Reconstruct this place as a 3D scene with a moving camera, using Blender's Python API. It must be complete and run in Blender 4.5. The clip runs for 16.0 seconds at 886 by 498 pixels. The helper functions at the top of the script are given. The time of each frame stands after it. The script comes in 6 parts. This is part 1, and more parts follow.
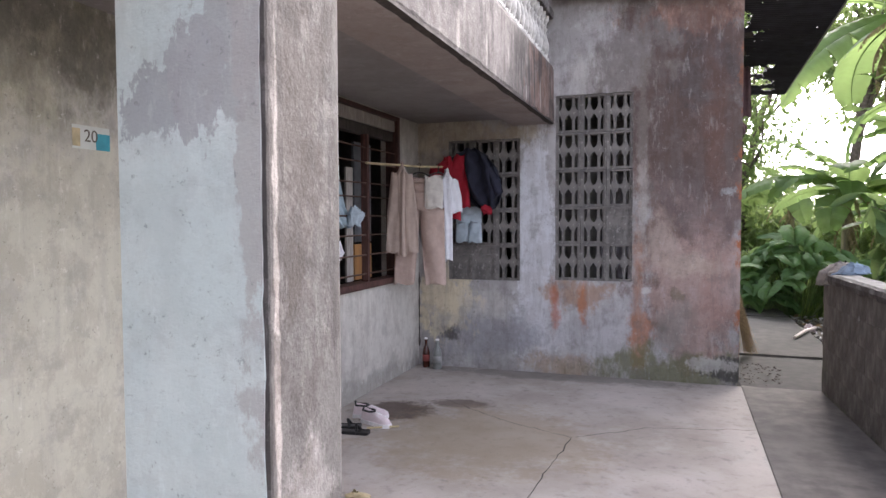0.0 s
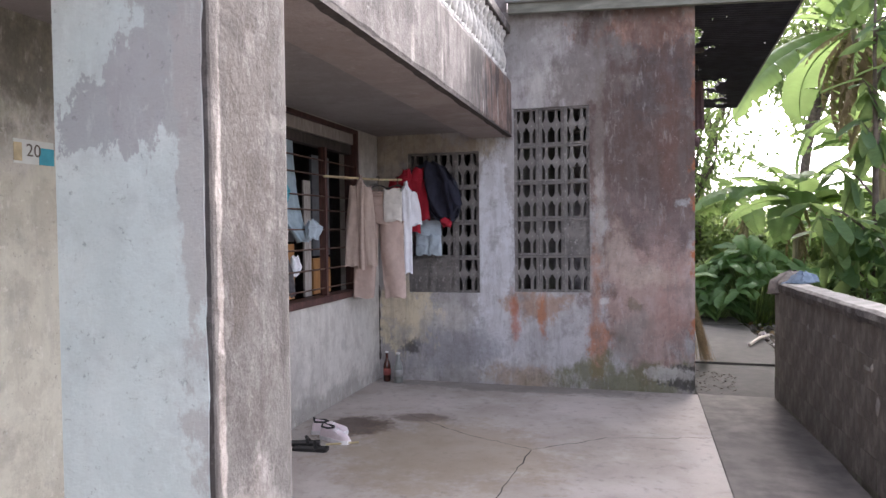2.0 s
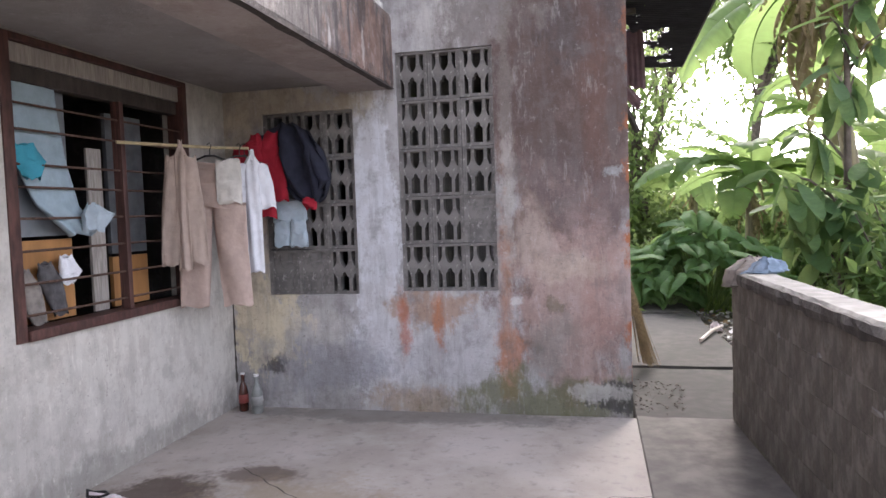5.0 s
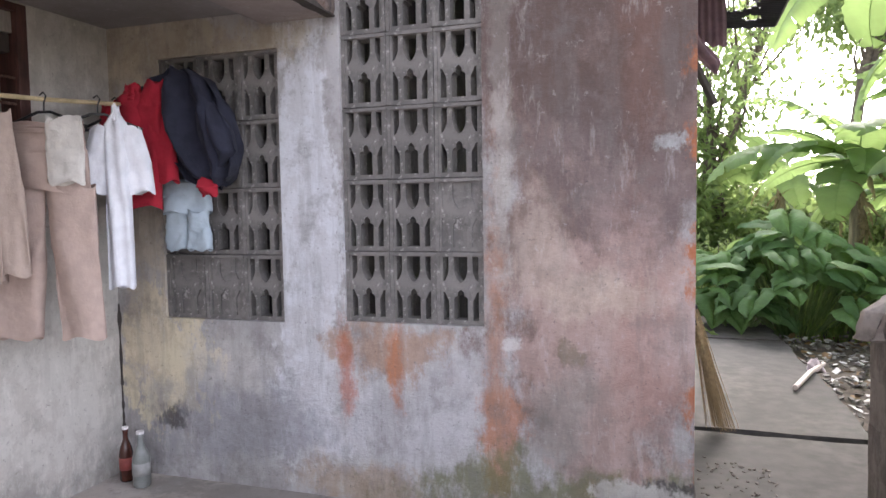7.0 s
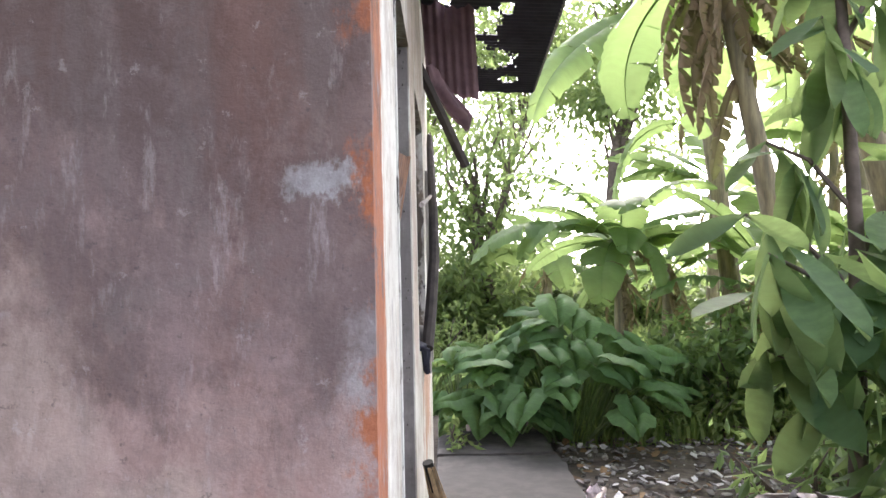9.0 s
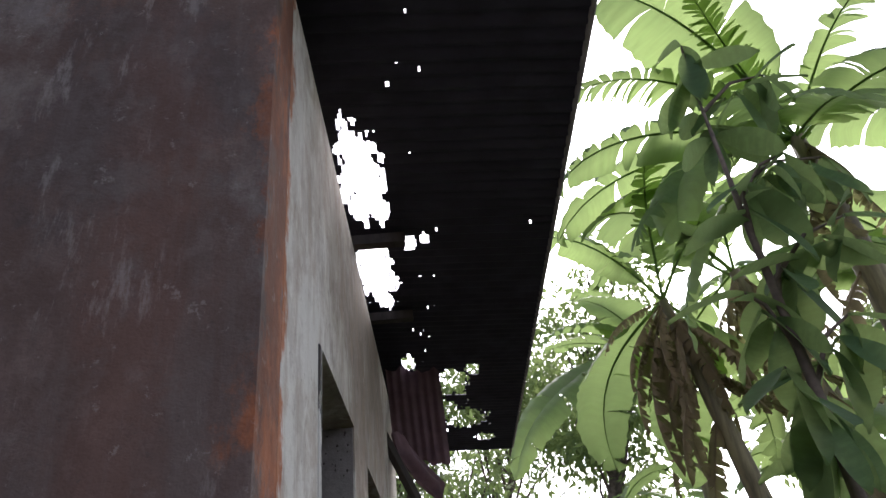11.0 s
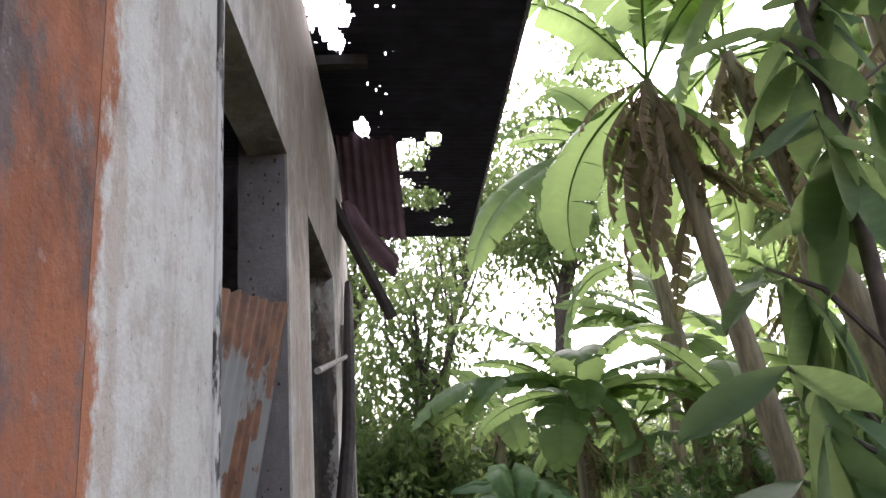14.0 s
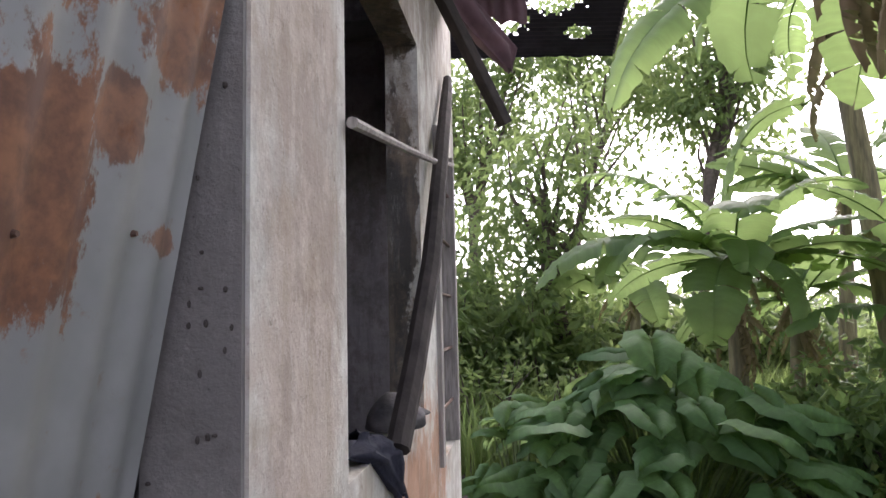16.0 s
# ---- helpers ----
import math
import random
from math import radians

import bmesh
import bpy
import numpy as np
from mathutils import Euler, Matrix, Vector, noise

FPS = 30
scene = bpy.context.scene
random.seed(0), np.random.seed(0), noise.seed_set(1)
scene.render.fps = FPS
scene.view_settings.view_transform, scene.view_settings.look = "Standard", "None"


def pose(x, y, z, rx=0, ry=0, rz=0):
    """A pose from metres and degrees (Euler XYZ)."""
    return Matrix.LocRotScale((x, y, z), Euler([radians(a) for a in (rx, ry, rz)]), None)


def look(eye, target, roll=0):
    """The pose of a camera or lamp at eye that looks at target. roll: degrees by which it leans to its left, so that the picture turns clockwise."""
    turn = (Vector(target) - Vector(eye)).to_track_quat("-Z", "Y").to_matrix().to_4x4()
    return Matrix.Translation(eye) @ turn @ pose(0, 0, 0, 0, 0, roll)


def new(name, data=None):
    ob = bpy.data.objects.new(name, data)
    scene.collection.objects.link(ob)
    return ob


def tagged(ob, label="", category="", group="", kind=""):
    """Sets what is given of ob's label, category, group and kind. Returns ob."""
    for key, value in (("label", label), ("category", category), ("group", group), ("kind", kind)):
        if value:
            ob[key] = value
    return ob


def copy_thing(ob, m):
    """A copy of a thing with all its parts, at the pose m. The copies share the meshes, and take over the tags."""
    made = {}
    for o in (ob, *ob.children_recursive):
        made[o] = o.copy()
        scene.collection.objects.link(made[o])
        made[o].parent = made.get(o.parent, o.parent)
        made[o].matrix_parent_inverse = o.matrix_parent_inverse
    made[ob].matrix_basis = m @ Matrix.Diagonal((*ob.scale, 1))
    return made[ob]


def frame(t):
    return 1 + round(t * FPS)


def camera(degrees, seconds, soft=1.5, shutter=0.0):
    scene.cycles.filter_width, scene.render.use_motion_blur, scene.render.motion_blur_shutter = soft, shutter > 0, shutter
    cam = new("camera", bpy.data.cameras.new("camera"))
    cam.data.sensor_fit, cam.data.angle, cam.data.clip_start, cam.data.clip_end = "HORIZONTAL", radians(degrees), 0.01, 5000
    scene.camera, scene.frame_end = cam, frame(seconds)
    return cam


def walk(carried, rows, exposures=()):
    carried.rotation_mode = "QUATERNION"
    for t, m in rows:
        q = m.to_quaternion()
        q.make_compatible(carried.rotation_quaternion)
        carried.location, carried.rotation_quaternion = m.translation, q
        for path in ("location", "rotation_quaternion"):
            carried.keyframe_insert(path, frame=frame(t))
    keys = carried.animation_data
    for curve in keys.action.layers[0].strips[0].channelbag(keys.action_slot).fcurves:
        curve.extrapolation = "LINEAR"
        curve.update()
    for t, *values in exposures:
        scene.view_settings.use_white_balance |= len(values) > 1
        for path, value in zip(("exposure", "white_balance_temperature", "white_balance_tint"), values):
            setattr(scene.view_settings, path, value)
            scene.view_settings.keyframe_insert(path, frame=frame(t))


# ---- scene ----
cam = camera(65.7, 16.0)
METRES, EYE, TILT, LEAN, TURN = 8.0, 1.5, 0.0, 0.0, 19.0
ROWS = [
    (0.0, 0.0, 0.0, 0.0, -0.01, -2.59, 0.2),
    (0.5, 0.0015, -0.0006, 0.0002, -2.16, -2.25, 0.06),
    (1.0, 0.0028, 0.0001, 0.0002, -3.2, -2.23, 0.23),
    (1.5, 0.0033, 0.0018, 0.0006, -2.58, -1.8, 0.32),
    (2.0, 0.0053, 0.0013, 0.0012, -3.03, -1.63, 0.63),
    (2.5, 0.0165, -0.0004, 0.0, -6.09, -2.43, 0.26),
    (3.0, 0.0267, 0.0092, -0.0031, -8.35, -3.6, -0.0),
    (3.5, 0.0376, 0.045, 0.0013, -11.07, 0.87, 1.39),
    (4.0, 0.0589, 0.0894, -0.0004, -11.56, -0.5, 0.96),
    (4.5, 0.0815, 0.141, -0.0005, -9.48, -2.84, 1.59),
    (7.0, 0.1975, 0.4164, -0.0036, -1.09, -3.67, 0.85),
    (7.5, 0.2189, 0.4725, -0.0034, -4.4, -2.79, 0.25),
    (8.0, 0.2503, 0.5231, -0.0056, -6.75, -2.71, -0.95),
    (8.5, 0.2797, 0.5766, -0.0054, -12.27, -2.93, 0.17),
    (9.0, 0.3059, 0.6254, 0.004, -18.59, 2.62, 1.27),
    (9.5, 0.3265, 0.645, 0.0145, -15.08, 11.93, 2.11),
    (10.0, 0.3337, 0.6469, 0.0208, -19.39, 21.7, 4.8),
    (12.5, 0.3313, 0.6399, 0.027, -16.96, 33.81, 4.47),
    (13.0, 0.3384, 0.6482, 0.0248, -17.28, 28.51, 3.43),
    (13.5, 0.3456, 0.679, 0.0207, -20.67, 22.61, 3.31),
    (14.0, 0.3587, 0.722, 0.0183, -22.58, 15.29, 4.3),
    (14.5, 0.378, 0.7606, 0.015, -15.99, 13.65, 3.02),
    (15.0, 0.3872, 0.7931, 0.0121, -17.97, 11.76, 3.34),
    (15.5, 0.3938, 0.8189, 0.0077, -17.21, 6.77, 4.31),
    (16.0, 0.4124, 0.8494, 0.0001, -12.03, 5.61, 1.34),
]
walk(cam, [(t, pose(0, 0, EYE, TILT, LEAN, TURN) @ pose(METRES * x, METRES * y, METRES * z, 90 + pitch, roll, yaw)) for t, x, y, z, yaw, pitch, roll in ROWS],
     [(0, 2.23, 6200, 19), (3, 2.25, 6200, 20), (6.9, 2.85, 6300, 18), (8.6, 2.8, 6250, 20), (9.2, 2.6, 6150, 21), (10.2, 1.8, 6050, 21), (12.3, 0.35, 6000, 17),
      (13.0, 1.0, 6000, 19), (14.0, 1.62, 6080, 23), (15.0, 1.6, 6080, 25), (16.0, 1.9, 6100, 25)])

# world: a bright hazy sky with the sun low ahead beyond the trees
world = bpy.data.worlds.new("world")
scene.world = world
world.use_nodes = True
wn = world.node_tree.nodes
sky = wn.new("ShaderNodeTexSky")
sky.sky_type, sky.sun_disc = "NISHITA", False
SUN_EL, SUN_AZ = radians(36), radians(18)
sky.sun_elevation, sky.sun_rotation = SUN_EL, SUN_AZ
sky.air_density, sky.dust_density, sky.ozone_density = 1.0, 3.0, 1.0
hsv = wn.new("ShaderNodeHueSaturation")
hsv.inputs["Saturation"].default_value = 0.3
world.node_tree.links.new(sky.outputs[0], hsv.inputs["Color"])
world.node_tree.links.new(hsv.outputs[0], wn["Background"].inputs[0])
wn["Background"].inputs[1].default_value = 0.15
sun = new("sun", bpy.data.lights.new("sun", "SUN"))
sun.data.energy, sun.data.angle, sun.data.color = 2.2, radians(30), (1.0, 0.92, 0.8)
toward = Vector((math.sin(SUN_AZ) * math.cos(SUN_EL), math.cos(SUN_AZ) * math.cos(SUN_EL), math.sin(SUN_EL)))
sun.matrix_world = look(toward * 30, (0, 0, 0))

# ---- materials ----


class Nodes:
    """Short hand for a material's node tree, in world-sized coordinates."""

    def __init__(self, name, rough=0.85, metal=0.0):
        self.mat = bpy.data.materials.new(name)
        self.mat.use_nodes = True
        self.tree = self.mat.node_tree
        self.bsdf = self.tree.nodes["Principled BSDF"]
        self.bsdf.inputs["Roughness"].default_value = rough
        self.bsdf.inputs["Metallic"].default_value = metal
        self.coord = self.tree.nodes.new("ShaderNodeTexCoord").outputs["Object"]

    def link(self, a, b):
        self.tree.links.new(a, b)

    def noise(self, scale, detail=5.0, rough=0.6, stretch=(1, 1, 1), shift=(0, 0, 0)):
        m = self.tree.nodes.new("ShaderNodeMapping")
        m.inputs["Scale"].default_value = stretch
        m.inputs["Location"].default_value = shift
        self.link(self.coord, m.inputs[0])
        n = self.tree.nodes.new("ShaderNodeTexNoise")
        n.inputs["Scale"].default_value, n.inputs["Detail"].default_value = scale, detail
        n.inputs["Roughness"].default_value = rough
        self.link(m.outputs[0], n.inputs["Vector"])
        return n.outputs["Fac"]

    def ramp(self, fac, lo, hi, a=0.0, b=1.0):
        r = self.tree.nodes.new("ShaderNodeMapRange")
        r.interpolation_type = "SMOOTHSTEP"
        for i, v in enumerate((lo, hi, a, b)):
            r.inputs[i + 1].default_value = v
        self.link(fac, r.inputs[0])
        return r.outputs[0]

    def math(self, op, a, b):
        n = self.tree.nodes.new("ShaderNodeMath")
        n.operation = op
        for i, v in enumerate((a, b)):
            if isinstance(v, (int, float)):
                n.inputs[i].default_value = v
            else:
                self.link(v, n.inputs[i])
        return n.outputs[0]

    def mix(self, fac, a, b, blend="MIX"):
        n = self.tree.nodes.new("ShaderNodeMix")
        n.data_type, n.blend_type = "RGBA", blend
        for key, v in ((0, fac), (6, a), (7, b)):
            if isinstance(v, (int, float)):
                n.inputs[key].default_value = v
            elif isinstance(v, tuple):
                n.inputs[key].default_value = (*v, 1)
            else:
                self.link(v, n.inputs[key])
        return n.outputs[2]

    def blob(self, centre, size, edge=0.35, rough=0.45, scale=6.0):
        """A stain of its own shape: 1 inside, 0 outside, with a ragged edge. size: half extents."""
        m = self.tree.nodes.new("ShaderNodeMapping")
        m.vector_type = "TEXTURE"
        m.inputs["Location"].default_value, m.inputs["Scale"].default_value = centre, size
        self.link(self.coord, m.inputs[0])
        d = self.tree.nodes.new("ShaderNodeVectorMath")
        d.operation = "LENGTH"
        self.link(m.outputs[0], d.inputs[0])
        n = self.math("ADD", self.noise(scale * 0.6, 3, 0.5, shift=centre), self.noise(scale * 2.2, 8, 0.75, (1.2, 1.2, 0.7), shift=centre))
        wob = self.math("ADD", d.outputs["Value"], self.math("MULTIPLY", self.math("SUBTRACT", n, 1.0), rough * 3.5))
        return self.ramp(wob, 1 - edge, 1 + edge, 1.0, 0.0)

    def per_object(self):
        return self.tree.nodes.new("ShaderNodeObjectInfo").outputs["Random"]

    def per_island(self):
        return self.tree.nodes.new("ShaderNodeNewGeometry").outputs["Random Per Island"]

    def bump(self, height, strength=0.3, distance=0.01):
        b = self.tree.nodes.new("ShaderNodeBump")
        b.inputs["Strength"].default_value, b.inputs["Distance"].default_value = strength, distance
        self.link(height, b.inputs["Height"])
        self.link(b.outputs[0], self.bsdf.inputs["Normal"])

    def done(self, colour, rough=None):
        if isinstance(colour, tuple):
            self.bsdf.inputs["Base Color"].default_value = (*colour, 1)
        else:
            self.link(colour, self.bsdf.inputs["Base Color"])
        if rough is not None:
            self.link(rough, self.bsdf.inputs["Roughness"])
        return self.mat


def plain(name, colour, rough=0.7, metal=0.0, vary=0.25, scale=12.0, bump=0.15, stretch=(1, 1, 1)):
    """A surface of one colour with grain and mottling at two scales."""
    n = Nodes(name, rough, metal)
    a = n.noise(scale, 6, 0.6, stretch)
    b = n.noise(scale * 0.15, 3, 0.5, stretch, (3, 1, 7))
    dark = tuple(c * (1 - vary) for c in colour)
    light = tuple(min(1, c * (1 + vary)) for c in colour)
    c = n.mix(n.ramp(a, 0.3, 0.7), dark, light)
    c = n.mix(n.ramp(b, 0.35, 0.65, 0, 0.5), c, dark)
    n.bump(a, bump, 0.01)
    return n.done(c)


def plaster(name, base, second, grime, streak=0.5, stains=(), wear=0.35):
    """Old lime-washed plaster: mottled paint, grime, run-down streaks, and stains (centre, size, colour, amount, edge, scale)."""
    n = Nodes(name, 0.92)
    c = n.mix(n.ramp(n.noise(1.7, 8, 0.65), 0.42, 0.58), base, second)
    for centre, size, colour, amount, edge, scale in stains:
        m = n.blob(centre, size, edge * 0.7, 0.75, scale)
        c = n.mix(n.math("MULTIPLY", m, amount), c, colour)
    c = n.mix(n.ramp(n.noise(5.5, 9, 0.75, (1, 1, 0.75), (1, 6, 4)), 0.47, 0.57, 0, min(0.75, streak * 1.5)), c, (0.66, 0.62, 0.6), "MULTIPLY")
    c = n.mix(n.ramp(n.noise(8.5, 9, 0.75, (1, 1, 0.8), (7, 3, 2)), 0.52, 0.64, 0, min(wear, streak)), c, (0.16, 0.145, 0.14), "ADD")
    c = n.mix(n.ramp(n.noise(4.5, 9, 0.72, shift=(5, 2, 1)), 0.5, 0.66, 0, 0.35 + 0.35 * streak), c, grime)
    run = n.ramp(n.noise(5, 8, 0.7, (2.2, 2.2, 0.25)), 0.49, 0.64, 0, streak)
    c = n.mix(run, c, grime)
    pale_tone = tuple(min(1, v * 1.3 + 0.06) for v in base)
    pale = n.ramp(n.noise(7, 8, 0.75, (2.0, 2.0, 0.5), (9, 4, 2)), 0.56, 0.68, 0, wear)
    c = n.mix(pale, c, pale_tone)
    flake = n.ramp(n.noise(17, 7, 0.75, shift=(2, 8, 3)), 0.6, 0.66, 0, wear)
    c = n.mix(flake, c, pale_tone)
    speck = n.ramp(n.noise(38, 5, 0.75), 0.6, 0.7, 0, 0.55)
    c = n.mix(speck, c, tuple(v * 0.45 for v in grime))
    fine = n.noise(60, 6, 0.7)
    n.bump(n.math("ADD", fine, n.math("MULTIPLY", n.noise(8, 6, 0.7), 2.5)), 0.45, 0.008)
    return n.done(c)


YN, XS, XW, FZ = 6.89, 0.54, -2.65, -0.08   # north wall's face, side wall's face, west wall's face, floor
RUST, PINK, SOOT = (0.36, 0.13, 0.06), (0.40, 0.29, 0.26), (0.11, 0.10, 0.105)
m_north = plaster(
    "weathered_lime_plaster", (0.42, 0.405, 0.405), (0.32, 0.305, 0.3), (0.16, 0.145, 0.138), 0.26,
    (
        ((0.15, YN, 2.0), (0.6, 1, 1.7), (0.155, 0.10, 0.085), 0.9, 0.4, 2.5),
        ((0.15, YN, 0.85), (0.5, 1, 0.6), PINK, 0.8, 0.5, 4),
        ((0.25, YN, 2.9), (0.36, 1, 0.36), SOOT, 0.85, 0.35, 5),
        ((0.1, YN, 3.45), (0.5, 1, 0.2), (0.36, 0.2, 0.15), 0.7, 0.4, 5),
        ((0.22, YN, 1.62), (0.4, 1, 0.3), (0.15, 0.12, 0.12), 0.55, 0.6, 4),
        ((-1.38, YN, 1.4), (0.17, 1, 1.25), (0.60, 0.61, 0.64), 0.95, 0.25, 3),
        ((-1.35, YN, 0.5), (0.22, 1, 0.4), (0.56, 0.56, 0.58), 0.85, 0.4, 6),
        ((-0.75, YN, 0.4), (0.5, 1, 0.4), (0.47, 0.465, 0.48), 0.75, 0.5, 4),
        ((-0.95, YN, 0.74), (0.26, 1, 0.15), (0.34, 0.21, 0.14), 0.75, 0.6, 8),
        ((-0.36, YN, 0.3), (0.1, 1, 0.26), (0.40, 0.17, 0.09), 0.75, 0.5, 8),
        ((-1.05, YN, 0.02), (0.3, 1, 0.14), (0.34, 0.24, 0.15), 0.6, 0.7, 6),
        ((-0.62, YN, 2.95), (0.42, 1, 0.2), (0.47, 0.45, 0.43), 0.7, 0.6, 4),
        ((-0.34, YN, 2.2), (0.05, 1, 1.2), (0.42, 0.39, 0.36), 0.6, 0.6, 8),
        ((-1.18, YN, 0.62), (0.04, 1, 0.2), (0.40, 0.13, 0.07), 0.7, 0.9, 14),
        ((-0.9, YN, 0.68), (0.04, 1, 0.2), (0.42, 0.15, 0.06), 0.8, 0.9, 14),
        ((-0.38, YN, 0.6), (0.05, 1, 0.7), (0.38, 0.19, 0.12), 0.65, 1.0, 12),
        ((-2.32, YN, 0.6), (0.3, 1, 0.36), (0.60, 0.53, 0.38), 0.95, 0.2, 7),
        ((-2.28, YN, 0.28), (0.09, 1, 0.06), (0.05, 0.045, 0.04), 0.9, 0.5, 14),
        ((-1.85, YN, 0.25), (0.5, 1, 0.24), (0.24, 0.24, 0.27), 0.6, 0.6, 4),
        ((-2.2, YN, 2.35), (0.7, 1, 0.16), (0.40, 0.34, 0.24), 0.7, 0.5, 4),
        ((-2.5, YN, 1.6), (0.18, 1, 0.95), (0.52, 0.45, 0.34), 0.7, 0.5, 4),
        ((0.05, YN, 0.02), (0.7, 1, 0.2), (0.13, 0.135, 0.06), 0.8, 0.6, 5),
        ((0.4, YN, 0.08), (0.2, 1, 0.1), (0.05, 0.05, 0.05), 0.85, 0.3, 12),
        ((0.44, YN, 1.74), (0.075, 1, 0.035), (0.42, 0.44, 0.45), 0.7, 0.5, 30),
        ((0.0, YN, 0.75), (0.07, 1, 0.05), (0.2, 0.16, 0.12), 0.8, 0.4, 12),
        ((-0.3, YN, 0.8), (0.045, 1, 0.03), (0.55, 0.53, 0.52), 0.7, 0.6, 25),
        ((0.57, 7.0, 2.0), (0.08, 0.1, 3.4), (0.40, 0.14, 0.06), 0.95, 0.4, 8),
        # broad patch that darkens the upper part of the wall
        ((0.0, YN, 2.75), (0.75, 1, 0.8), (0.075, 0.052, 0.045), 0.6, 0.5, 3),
        ((0.3, YN, 2.3), (0.1, 1, 1.0), (0.18, 0.09, 0.066), 0.35, 0.9, 5),
        ((-0.15, YN, 1.25), (0.12, 1, 0.22), (0.44, 0.36, 0.31), 0.6, 0.9, 7),
        ((0.33, YN, 0.75), (0.12, 1, 0.35), (0.36, 0.22, 0.19), 0.6, 0.9, 7),
        ((-0.05, YN, 0.45), (0.16, 1, 0.2), (0.26, 0.235, 0.215), 0.7, 0.9, 7),
        ((-1.9, YN, 0.6), (0.2, 1, 0.16), (0.5, 0.48, 0.45), 0.6, 0.9, 8),
        ((0.3, YN, 0.1), (0.22, 1, 0.07), (0.5, 0.49, 0.46), 0.75, 0.5, 18),
        ((0.1, YN, 1.05), (0.25, 1, 0.14), (0.46, 0.37, 0.31), 0.7, 0.6, 7),
    ), 0.2)
m_west = plaster("grey_white_plaster", (0.56, 0.535, 0.49), (0.47, 0.45, 0.415), (0.30, 0.28, 0.25), 0.25, (
    # painted shadow along the wall top below the balcony
    ((XW, 2.5, 2.3), (1, 0.9, 0.3), (0.13, 0.125, 0.10), 0.85, 0.7, 3),
    ((XW, 2.4, 1.0), (1, 0.8, 1.4), (0.55, 0.53, 0.40), 0.6, 0.6, 2),
    ((XW, 5.4, -0.05), (1, 1.6, 0.15), (0.22, 0.21, 0.19), 0.6, 0.6, 5),
))
m_blue = plaster("pale_blue_limewash", (0.52, 0.585, 0.575), (0.47, 0.545, 0.54), (0.36, 0.39, 0.395), 0.1, (
    ((-1.38, 1.54, 1.84), (0.12, 1, 0.1), (0.31, 0.33, 0.34), 0.95, 0.1, 9),
    ((-1.24, 1.54, 1.86), (0.09, 1, 0.16), (0.33, 0.34, 0.35), 0.95, 0.1, 9),
    ((-1.13, 1.54, 2.05), (0.1, 1, 0.24), (0.33, 0.34, 0.34), 0.9, 0.15, 7),
    ((-1.05, 1.54, 1.7), (0.06, 1, 0.6), (0.36, 0.35, 0.34), 0.8, 0.3, 9),
), 0.15)
# streaks, over a base darkened so the flank looks turned from the sun
m_pillar = plaster("black_streaked_shaded_plaster", (0.13, 0.122, 0.115), (0.085, 0.079, 0.074), (0.06, 0.053, 0.05), 0.8, (
    ((-1.02, 1.7, 2.0), (1, 0.22, 0.6), (0.10, 0.085, 0.075), 0.7, 0.7, 6),
    ((-1.02, 1.75, 0.4), (1, 0.1, 0.4), (0.36, 0.34, 0.32), 0.55, 0.6, 6),
    ((-1.02, 1.59, 1.2), (0.006, 0.012, 1.7), (0.42, 0.38, 0.35), 0.7, 0.6, 12),
    ((-1.04, 1.55, 1.4), (0.03, 0.006, 2.0), (0.035, 0.032, 0.032), 0.85, 0.5, 9),
))
m_fascia = plaster("rain_streaked_fascia", (0.19, 0.17, 0.163), (0.12, 0.107, 0.102), (0.06, 0.052, 0.05), 0.85, (
    ((-1.2, 6.3, 2.7), (1, 0.6, 0.4), (0.27, 0.16, 0.12), 0.65, 0.7, 5),
    *(((-1.2, 0.4 + 0.47 * i + 0.17 * math.sin(i * 2.7), 2.84 - 0.05 * math.cos(i * 1.9)), (1, 0.09 + 0.06 * math.sin(i * 1.3), 0.2 + 0.06 * math.cos(i * 2.2)), (0.04, 0.035, 0.034), 0.75, 0.6, 8) for i in range(13)),
    *(((-1.2, 0.7 + 0.61 * i, 2.62 + 0.1 * math.sin(i * 2.1)), (1, 0.025, 0.11), (0.48, 0.45, 0.42), 0.7, 0.6, 12) for i in range(10)),
), 0.5)
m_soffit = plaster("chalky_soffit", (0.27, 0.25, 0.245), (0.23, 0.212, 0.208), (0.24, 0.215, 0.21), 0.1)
m_beam = plaster("bare_beam_edge", (0.36, 0.31, 0.295), (0.30, 0.255, 0.24), (0.24, 0.17, 0.15), 0.1)
m_upper = plaster("upper_storey_plaster", (0.36, 0.33, 0.34), (0.28, 0.26, 0.27), (0.14, 0.13, 0.13), 0.5)
